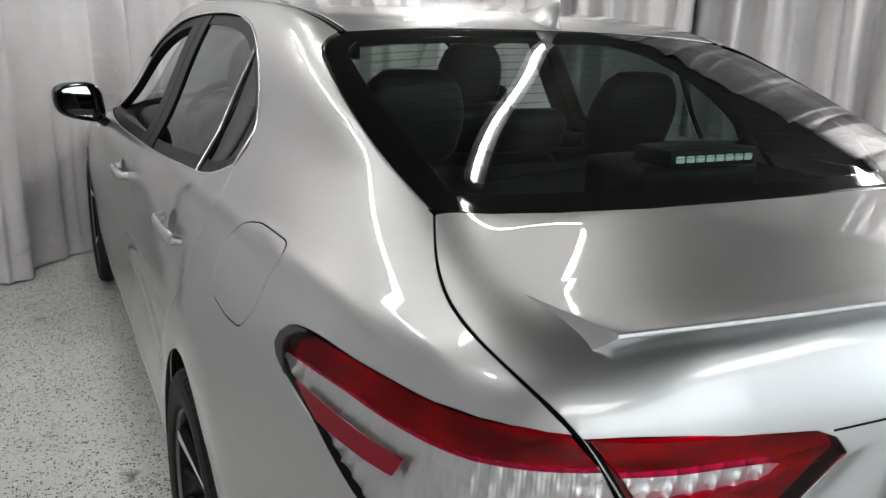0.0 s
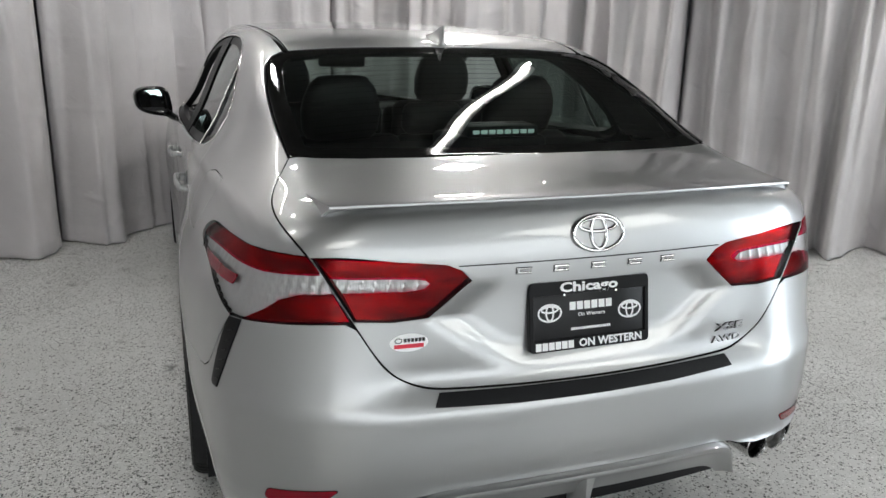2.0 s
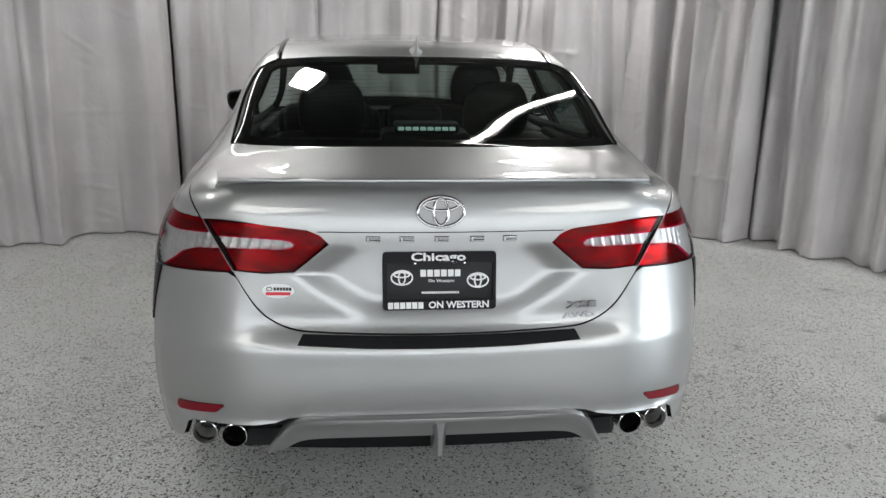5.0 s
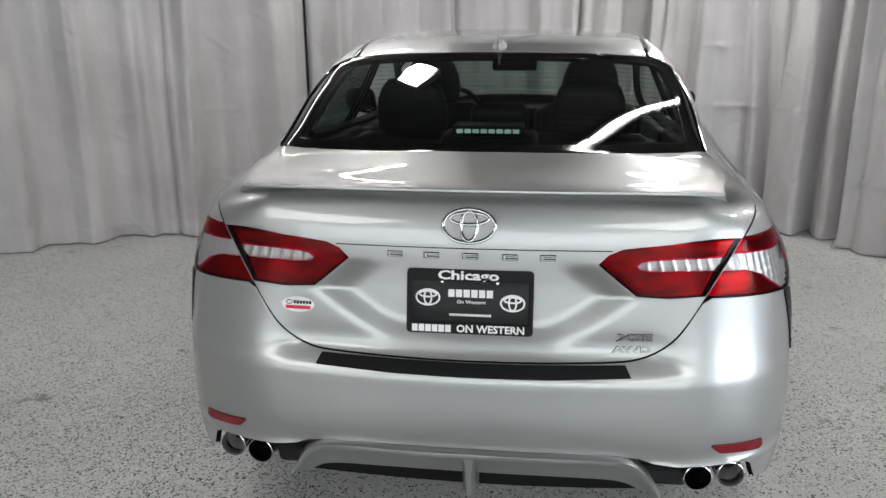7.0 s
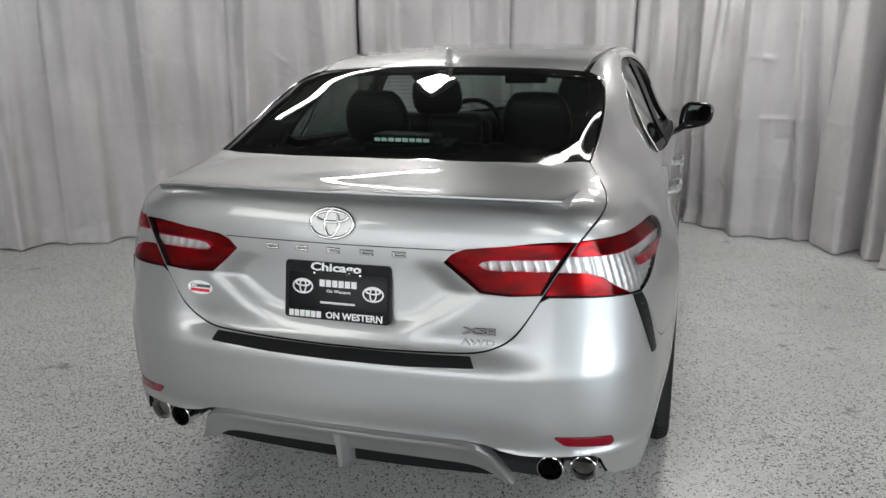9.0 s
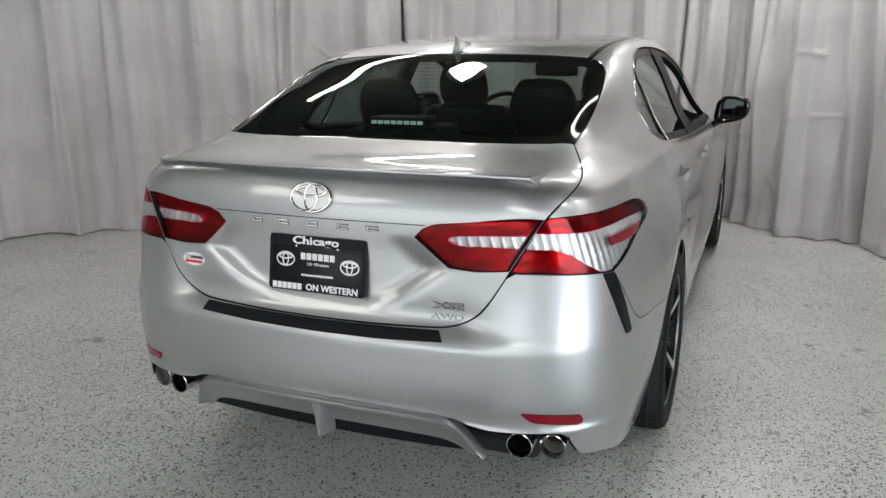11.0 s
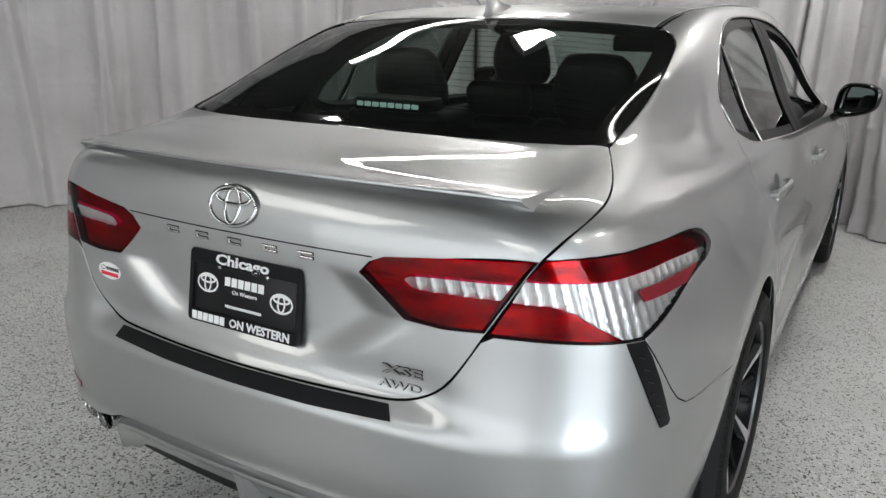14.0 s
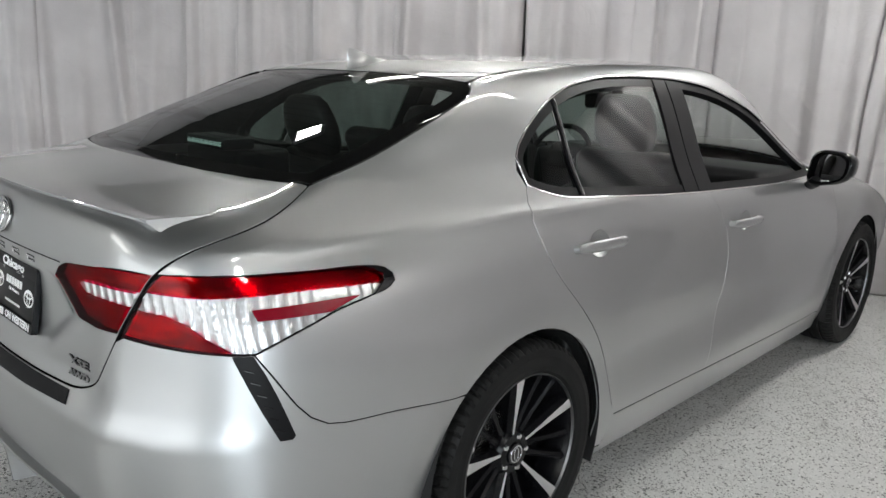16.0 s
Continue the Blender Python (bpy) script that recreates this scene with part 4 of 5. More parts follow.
for side in (1, -1):
    outline = lid_lamp(side)
    clear = r_((0.603, 0.927), (0.50, 0.925), (0.43, 0.921), (0.408, 0.917), (0.397, 0.907), (0.408, 0.897), (0.443, 0.893), (0.50, 0.896), (0.583, 0.897))
    upper = r_((0.3075, 0.912), (0.329, 0.934), (0.361, 0.9475), (0.475, 0.9595), (0.636, 0.9685), (0.606, 0.930), (0.50, 0.928), (0.43, 0.924), (0.405, 0.920), (0.392, 0.907))
    lower = r_((0.3085, 0.909), (0.392, 0.905), (0.406, 0.893), (0.443, 0.889), (0.50, 0.892), (0.580, 0.893), (0.554, 0.8375), (0.476, 0.8305), (0.400, 0.8345))
    lamp("inner_tail_lamp", View("rear"), side, outline, [clear], [upper, lower])
    outer = np.r_[on_rear([(x * side, z) for x, z in [(0.654, 0.972)] + LAMP_MID]), on_side(LAMP_FAR_TOP, side), on_side(LAMP_FAR_LOW, side), on_rear([(0.69 * side, 0.826), (0.571 * side, 0.832)])]
    band = np.r_[r_((0.656, 0.9695), (0.672, 0.970), (0.70, 0.9705), (0.722, 0.9695)), s_((0.30, 0.9665), (0.38, 0.9635), (0.464, 0.9595), (0.580, 0.9545), (0.618, 0.944), (0.625, 0.932), (0.60, 0.924), (0.439, 0.931), (0.32, 0.932)), r_((0.731, 0.931), (0.628, 0.936))]
    bright = np.r_[r_((0.626, 0.933), (0.731, 0.929)), s_((0.296, 0.929), (0.439, 0.928), (0.60, 0.921), (0.617, 0.915), (0.600, 0.905), (0.488, 0.8835), (0.377, 0.850), (0.296, 0.8185), (0.262, 0.820)), r_((0.739, 0.852), (0.710, 0.876), (0.671, 0.890), (0.607, 0.894))]
    under = np.r_[r_((0.605, 0.890), (0.669, 0.887), (0.706, 0.873), (0.734, 0.850)), s_((0.255, 0.819)), r_((0.69, 0.8285), (0.574, 0.8345))]
    stripe = s_((0.305, 0.903), (0.548, 0.9025), (0.470, 0.880), (0.312, 0.882))
    tip = s_(*[(y - 0.0012, 0.935 + (z - 0.935) * 0.95) for y, z in LAMP_FAR_TOP if y > 0.57 or z < 0.93], (0.585, 0.897), (0.603, 0.912), (0.620, 0.924), (0.621, 0.937), (0.606, 0.947))
    made = lamp("outer_tail_lamp", View("corner"), side, outer, [bright], [band, under], [stripe])
    panel("lamp_tip", View("corner"), mirror(tip, side), GLOSS_BLACK, made, lift=0.0006, gap=0, res=0.012, edge=0.004, flange=0, back=None, label="black lamp tip")


# ---- things fixed to the tail ----
def skin_frame(p, lift=0.0):
    """A pose on the skin: x to the right along it, y upwards, z straight out."""
    p = np.asarray(p, float).reshape(1, 3)
    n = Vector(slope(p)[0])
    x = Vector((0, 0, 1)).cross(n).normalized()
    y = n.cross(x)
    m = Matrix((x, y, n)).transposed().to_4x4()
    m.translation = Vector(p[0]) + n * lift
    return m


def oval_ring(bm, a, b, tube, m, squash=0.7, n=40, k=8):
    """A flat oval ring in m's xy plane."""
    rings = []
    for i in range(n):
        t = 2 * math.pi * i / n
        c, out = Vector((a * math.cos(t), b * math.sin(t), 0)), Vector((b * math.cos(t), a * math.sin(t), 0)).normalized()
        rings.append([bm.verts.new(m @ (c + out * tube * math.cos(2 * math.pi * j / k) + Vector((0, 0, tube * squash * math.sin(2 * math.pi * j / k))))) for j in range(k)])
    for i in range(n):
        for j in range(k):
            bm.faces.new((rings[i][j], rings[(i + 1) % n][j], rings[(i + 1) % n][(j + 1) % k], rings[i][(j + 1) % k]))


def oval_disc(bm, a, b, thick, m, n=40):
    top = [bm.verts.new(m @ Vector((a * math.cos(2 * math.pi * i / n), b * math.sin(2 * math.pi * i / n), thick))) for i in range(n)]
    low = [bm.verts.new(m @ Vector((a * math.cos(2 * math.pi * i / n), b * math.sin(2 * math.pi * i / n), 0))) for i in range(n)]
    bm.faces.new(top)
    for i in range(n):
        bm.faces.new((top[i], low[i], low[(i + 1) % n], top[(i + 1) % n]))


def slab(bm, w, h, thick, m, bevel=0.0):
    box(bm, (-w / 2, -h / 2, 0), (w / 2, h / 2, thick), bevel, 2, m)


def badge():
    m = skin_frame(on_rear([(-0.005, 1.001)])[0], 0.004)
    bm = bmesh.new()
    oval_disc(bm, 0.062, 0.040, 0.003, m @ pose(0, 0, -0.004))
    b = part("badge", bm, PAINT, trunk, "oval chrome badge on the trunk lid", 60)
    for a, h, dy in ((0.0625, 0.0405, 0), (0.0195, 0.0365, 0), (0.046, 0.0145, 0.0175)):
        bm = bmesh.new()
        oval_ring(bm, a, h, 0.0046, m @ pose(0, dy, 0.0))
        part("ring", bm, CHROME, b, smooth=80)


def script():
    """Five small chrome blocks on the bar between the lamps, and the trim letters lower down."""
    for x in (-0.184, -0.094, 0.0, 0.096, 0.186):
        m = skin_frame(on_rear([(x - 0.002, 0.928)])[0])
        bm = bmesh.new()
        slab(bm, 0.036, 0.0036, 0.003, m @ pose(0, 0.0048, 0), 0.0008)
        slab(bm, 0.036, 0.0036, 0.003, m @ pose(0, -0.0048, 0), 0.0008)
        slab(bm, 0.006, 0.011, 0.003, m @ pose(-0.013, 0, 0), 0.0008)
        block = part("chrome_block", bm, CHROME, trunk, "small chrome block")
        # a slightly larger dark base stands for the shadow round the block
        bm = bmesh.new()
        slab(bm, 0.0385, 0.0062, 0.0012, m @ pose(0, 0.0048, 0), 0.0004)
        slab(bm, 0.0385, 0.0062, 0.0012, m @ pose(0, -0.0048, 0), 0.0004)
        slab(bm, 0.0085, 0.0135, 0.0012, m @ pose(-0.013, 0, 0), 0.0004)
        part("block_shadow", bm, PLASTIC, block, "dark backing that stands for shadow")
    m = skin_frame(on_rear([(0.400, 0.729)])[0], 0.002)
    letters = text_part("trim_letters", "XSE", 0.025, SATIN, m, trunk, 0.003, "chrome letters", stretch=2.0)
    # dark, bolder copies beneath the letters stand for their shadow outline
    text_part("letter_shadow", "XSE", 0.025, PLASTIC, m @ pose(0.0006, -0.0006, -0.001), letters, 0.0016, "dark backing that stands for shadow", stretch=2.0, bold=0.04)
    m = skin_frame(on_rear([(0.394, 0.698)])[0], 0.002)
    letters = text_part("drive_letters", "AWD", 0.020, SATIN, m, trunk, 0.003, "chrome letters", stretch=1.9)
    text_part("letter_shadow", "AWD", 0.020, PLASTIC, m @ pose(0.0006, -0.0006, -0.001), letters, 0.0016, "dark backing that stands for shadow", stretch=1.9, bold=0.04)
    # thin dark line along the top of the bar
    bm = bmesh.new()
    sweep(bm, on_rear([(x, 0.9465) for x in np.linspace(-0.335, 0.335, 40)]) - [[0, 0.0004, 0]], circle_shape(0.0013, 6))
    part("crease_line", bm, DARK, trunk)


def plate():
    """A dealer's plate in a black frame, leaning with the lid."""
    m = pose(-0.004, 0.1085, 0.8045, 90 - 9.5, 0, 0) @ pose(0, 0, 0.002)
    bm = bmesh.new()
    box(bm, (-0.150, -0.076, -0.006), (0.150, 0.076, 0.002), 0.002, 2, m)
    p = part("dealer_plate", bm, PLATE_BLACK, trunk, "glossy black dealer plate in a black frame", 40)
    bm = bmesh.new()
    rim = dense(rounded([(-0.157, -0.081), (0.157, -0.081), (0.157, 0.081), (-0.157, 0.081)], 0.012), 0.01)
    hole = np.stack([np.clip(rim[:, 0], -0.146, 0.146), np.clip(rim[:, 1], -0.054, 0.050)], 1)
    rings = [[bm.verts.new(m @ Vector((x * f, y * f, z))) for x, y in loop] for loop, f, z in ((rim, 1.0, -0.008), (rim, 1.0, 0.0035), (rim, 0.992, 0.006), (hole, 1.01, 0.006), (hole, 1.0, 0.0045), (hole, 1.0, -0.002))]
    for a, b in zip(rings, rings[1:]):
        for k in range(len(rim)):
            bm.faces.new((a[k], a[(k + 1) % len(rim)], b[(k + 1) % len(rim)], b[k]))
    bmesh.ops.remove_doubles(bm, verts=bm.verts, dist=1e-5)
    part("plate_frame", bm, PLASTIC, p, "black plastic plate frame")
    text_part("city_letters", "Chicago", 0.031, WHITE, m @ pose(-0.004, 0.0655, 0.0065), p, 0.0004, "white letters", stretch=1.5, bold=0.03)
    text_part("street_letters", "On Western", 0.0125, WHITE, m @ pose(0.004, -0.0005, 0.0025), p, 0.0003, "small white letters", stretch=1.1)
    text_part("frame_letters", "ON WESTERN", 0.026, WHITE, m @ pose(0.053, -0.0675, 0.0065), p, 0.0004, "white letters", stretch=1.02, bold=0.03)
    for count, wide, tall, step, x, y, z in ((6, 0.0155, 0.0190, 0.0190, 0.002, 0.021, 0.0024), (6, 0.0140, 0.0180, 0.0166, -0.094, -0.0675, 0.0062), (19, 0.0042, 0.0060, 0.0055, 0.002, -0.033, 0.0024)):
        for k in range(count):
            bm = bmesh.new()
            slab(bm, wide, tall, 0.0006, m @ pose(x + (k - (count - 1) / 2) * step, y, z))
            part("white_bar", bm, WHITE, p, "white printed bar")
    for x, y in ((-0.104, 0.009), (0.106, 0.0)):
        for a, h, dy in ((0.029, 0.0195, 0), (0.009, 0.018, 0), (0.021, 0.007, 0.008)):
            bm = bmesh.new()
            oval_ring(bm, a, h, 0.0022, m @ pose(x, y + dy, 0.0022), 0.3, 32, 6)
            part("white_ring", bm, WHITE, p, "printed white ring")
    for x in (-0.068, 0.068):
        bm = bmesh.new()
        lathe(bm, [(0.0001, 0.0045), (0.003, 0.0042), (0.0042, 0.002)], 12, m @ pose(x, 0.049, 0.003))
        part("screw", bm, STEEL, p)


def sticker():
    m = skin_frame(on_rear([(-0.443, 0.781)])[0])
    bm = bmesh.new()
    oval_disc(bm, 0.043, 0.0205, 0.0012, m)
    st = part("oval_sticker", bm, WHITE, trunk, "white oval sticker with a red band")
    bm = bmesh.new()
    slab(bm, 0.066, 0.0090, 0.0018, m @ pose(0, -0.0078, 0))
    part("red_band", bm, REDPRINT, st)
    for k in range(6):
        bm = bmesh.new()
        slab(bm, 0.0066, 0.0085, 0.0018, m @ pose(-0.0085 + 0.0082 * k, 0.0055, 0))
        part("black_bar", bm, GLOSS_BLACK, st)
    bm = bmesh.new()
    oval_ring(bm, 0.0075, 0.005, 0.0011, m @ pose(-0.0235, 0.0055, 0.0016), 0.3, 20, 5)
    part("black_ring", bm, GLOSS_BLACK, st)


def spoiler():
    """A lip on the lid's rear edge: its top carries the lid's line on, its rear face is thin, and flat wedges close its ends."""
    def foot(x, y):
        return View("top").on([(x, y)])[0]
    rows = []
    for x in np.linspace(-0.597, 0.597, 59):
        yr = 0.118 + 0.175 * x * x
        low = foot(x, yr + 0.020)
        top = float(deck_line(yr)) - 0.020 * (x / 0.6) ** 2 - 0.008 * (x / 0.6) ** 4
        crest = np.array([x, yr, top + 0.012 + 0.005 * (x / 0.6) ** 4])
        front = foot(x, yr + 0.150) + [0, 0, 0.0008]
        sec = [front + (crest - front) * f + [0, 0, -0.0040 * math.sin(math.pi * f ** 1.4)] for f in (0.0, 0.12, 0.25, 0.4, 0.55, 0.7, 0.82, 0.92)]
        sec += [crest + [0, 0.003, 0.0002], crest + [0, 0.0006, -0.0008], crest + [0, 0.0002, -0.0045], crest + [0, 0.0012, -0.0062], crest + [0, 0.014, -0.0085], np.minimum(low, crest + [0, 1, -0.009]) + [0, 0.006, -0.006]]
        rows.append(sec)
    bm = bmesh.new()
    grid = [[bm.verts.new(p) for p in sec] for sec in rows]
    for a, b in zip(grid, grid[1:]):
        for k in range(len(a) - 1):
            bm.faces.new((a[k], b[k], b[k + 1], a[k + 1]))
    for row, s in ((grid[0], -1), (grid[-1], 1)):
        tip = bm.verts.new(foot(0.622 * s, 0.318) + [0, 0, 0.0008])
        heel = bm.verts.new(foot(0.611 * s, 0.203) + [0, 0, -0.001])
        for a, b in zip(row[:10], row[1:10]):
            bm.faces.new((a, b, tip))
        bm.faces.new((row[9], row[10], tip))
        bm.faces.new((row[10], heel, tip))
        for a, b in zip(row[10:], row[11:]):
            bm.faces.new((a, b, heel))
    bmesh.ops.recalc_face_normals(bm, faces=bm.faces)
    part("spoiler", bm, PAINT, trunk, "silver lip spoiler", 24)


def strip():
    """A textured protector on the bumper's ledge."""
    out = np.r_[on_rear([(0.378, 0.6625), (0.2, 0.6595), (0, 0.658), (-0.2, 0.6595), (-0.378, 0.6625)]), on_rear([(-0.392, 0.637), (-0.2, 0.630), (0, 0.6285), (0.2, 0.630), (0.392, 0.637)])]
    panel("bumper_protector", View("corner"), out, TEXTURED, bumper, lift=0.004, gap=0, res=0.012, edge=0.004, flange=0, back=None, label="textured black bumper protector strip")


def reflectors():
    for side in (1, -1):
        out = on_rear([(x * side, z) for x, z in rounded([(0.604, 0.449), (0.747, 0.433), (0.752, 0.411), (0.742, 0.404), (0.632, 0.421)], 0.008)])
        panel("reflector_frame", View("corner"), View("corner").on(shrink(View("corner").flat(out), -0.0018)), PLASTIC, bumper, lift=0.0008, gap=0, edge=0.003, flange=0, back=None)
        panel("red_reflector", View("corner"), out, REFLEX, bumper, lift=0.003, gap=0, edge=0.004, flange=0, back=None, label="red reflector")
        vent = on_side([(0.258, 0.8145), (0.293, 0.8125), (0.311, 0.775), (0.331, 0.725), (0.350, 0.672), (0.363, 0.634), (0.356, 0.627), (0.331, 0.629), (0.303, 0.690), (0.279, 0.752)], side)
        frame_ = panel("bumper_vent", View("corner"), vent, PLASTIC, bumper, lift=0.0035, gap=0, res=0.012, edge=0.004, flange=0, back=None, label="slim black vent trim")
        for k in range(6):
            f = (k + 0.6) / 6.2
            c = on_side([(0.278 + 0.060 * f ** 1.05, 0.80 - 0.165 * f)], side)[0]
            m = skin_frame(c, 0.0035) @ pose(0, 0, 0, 0, 0, -20 * side)
            bm = bmesh.new()
            slab(bm, 0.020, 0.0022, 0.0025, m)
            part("fin", bm, GLOSS_BLACK, frame_)


def exhausts():
    for side in (1, -1):
        for x, y, inner in ((0.580, 0.146, True), (0.668, 0.172, False)):
            m = pose(x * side, y + 0.13, 0.329, 90, 0, 4 * side)
            bm = bmesh.new()
            lathe(bm, [(0.034, 0.0), (0.037, 0.02), (0.037, 0.124), (0.0362, 0.129), (0.0345, 0.130), (0.0332, 0.127), (0.0322, 0.10), (0.031, 0.02)], 40, m)
            tip = part("exhaust_tip", bm, STEEL, car, "polished steel exhaust tip", 50)
            bm = bmesh.new()
            lathe(bm, [(0.0321, 0.10), (0.0308, 0.03), (0.0001, 0.025)], 32, m)
            # inner bores are black; outer ones get a paler grey, as if lit inside
            part("bore", bm, DARK if inner else LIT_BORE, tip, "bore, black or coloured pale as if lit", 60)


def diffuser():
    """The silver lower frame with its dark insert and middle fin."""
    def plan(x):
        return 0.12 * x * x + 1.05 * np.clip(np.abs(x) - 0.5, 0, 1) ** 2
    crest = curve([(-0.495, 0.283), (-0.466, 0.335), (-0.438, 0.385), (-0.403, 0.411), (-0.36, 0.4195), (-0.2, 0.423), (0, 0.4245), (0.2, 0.423), (0.36, 0.4195), (0.403, 0.411), (0.438, 0.385), (0.466, 0.335), (0.495, 0.283)], 81)
    inner = curve([(-0.448, 0.283), (-0.425, 0.303), (-0.398, 0.320), (-0.365, 0.329), (-0.31, 0.334), (-0.2, 0.338), (0, 0.340), (0.2, 0.338), (0.31, 0.334), (0.365, 0.329), (0.398, 0.320), (0.425, 0.303), (0.448, 0.283)], 81)

    def back(x, z):
        return 0.047 + plan(x) + 0.42 * max(0.0, 0.415 - z)
    bm = bmesh.new()
    rows = []
    for (x0, z0), (x1, z1) in zip(crest, inner):
        sec = [(x0, back(x0, z0) + 0.02, z0 + 0.004), (x0, back(x0, z0) - 0.002, z0 + 0.002), (x0 * 0.995, back(x0, z0) - 0.011, z0 - 0.003)]
        for f, d in ((0.12, -0.0125), (0.25, -0.008), (0.5, 0.004), (0.8, 0.010), (1.0, 0.012)):
            x, z = x0 + (x1 - x0) * f, z0 + (z1 - z0) * f
            sec.append((x, back(x, z) + d, z))
        sec.append((x1, back(x1, z1) + 0.045, z1 - 0.002))
        rows.append([bm.verts.new(p) for p in sec])
    for a, b in zip(rows, rows[1:]):
        for k in range(len(a) - 1):
            bm.faces.new((a[k], b[k], b[k + 1], a[k + 1]))
    d = part("diffuser", bm, PAINT, bumper, "silver lower diffuser frame", 50)
    bm = bmesh.new()
    rows = []
    for x, z in inner:
        z2 = min(0.285, z)
        rows.append([bm.verts.new((x, back(x, z) + 0.03, z)), bm.verts.new((x, back(x, (z + z2) / 2) + 0.028, (z + z2) / 2)), bm.verts.new((x * 0.98, back(x, z2) + 0.024, z2)), bm.verts.new((x * 0.97, back(x, z2) + 0.12, z2 - 0.03))])
    for a, b in zip(rows, rows[1:]):
        for k in range(3):
            bm.faces.new((a[k], b[k], b[k + 1], a[k + 1]))
    ins = part("diffuser_insert", bm, PLASTIC, bumper, "black diffuser insert", 50)
    bm = bmesh.new()
    rows = []
    for w, lift_, z in ((0.026, -0.006, 0.408), (0.020, -0.011, 0.388), (0.014, -0.020, 0.355), (0.011, -0.031, 0.32), (0.010, -0.040, 0.290)):
        yb = back(0, z) + lift_
        rows.append([bm.verts.new(p) for p in ((-w - 0.012, yb + 0.06, z), (-w, yb + 0.012, z), (-w * 0.5, yb, z), (w * 0.5, yb, z), (w, yb + 0.012, z), (w + 0.012, yb + 0.06, z))])
    for a, b in zip(rows, rows[1:]):
        for k in range(5):
            bm.faces.new((a[k], a[k + 1], b[k + 1], b[k]))
    bm.faces.new(rows[-1])
    part("fin", bm, PAINT, d, "silver middle fin", 30)


badge()
script()
plate()
sticker()
spoiler()
strip()
reflectors()
exhausts()
diffuser()


# ---- wheels ----
def tyre_mesh():
    prof = [(0.243, -0.098), (0.252, -0.112), (0.268, -0.116), (0.295, -0.1175), (0.315, -0.113), (0.3225, -0.106), (0.3285, -0.098), (0.333, -0.085), (0.335, -0.066), (0.335, -0.060), (0.327, -0.058), (0.327, -0.050), (0.335, -0.048), (0.335, -0.012), (0.327, -0.010)]
    prof = prof + [(r, -z) for r, z in reversed(prof)]
    steps, verts, faces = 288, [], []
    for k in range(steps):
        a = 2 * math.pi * k / steps
        for r, z in prof:
            cutting = k % 4 == 0 and abs(z) > 0.06 and r > 0.319
            q = r - (0.006 if cutting else 0.0)
            verts.append((q * math.cos(a), q * math.sin(a), z))
    n = len(prof)
    for k in range(steps):
        for j in range(n - 1):
            a, b = k * n + j, ((k + 1) % steps) * n + j
            faces.append((a, b, b + 1, a + 1))
    return verts, faces


TYRE = tyre_mesh()


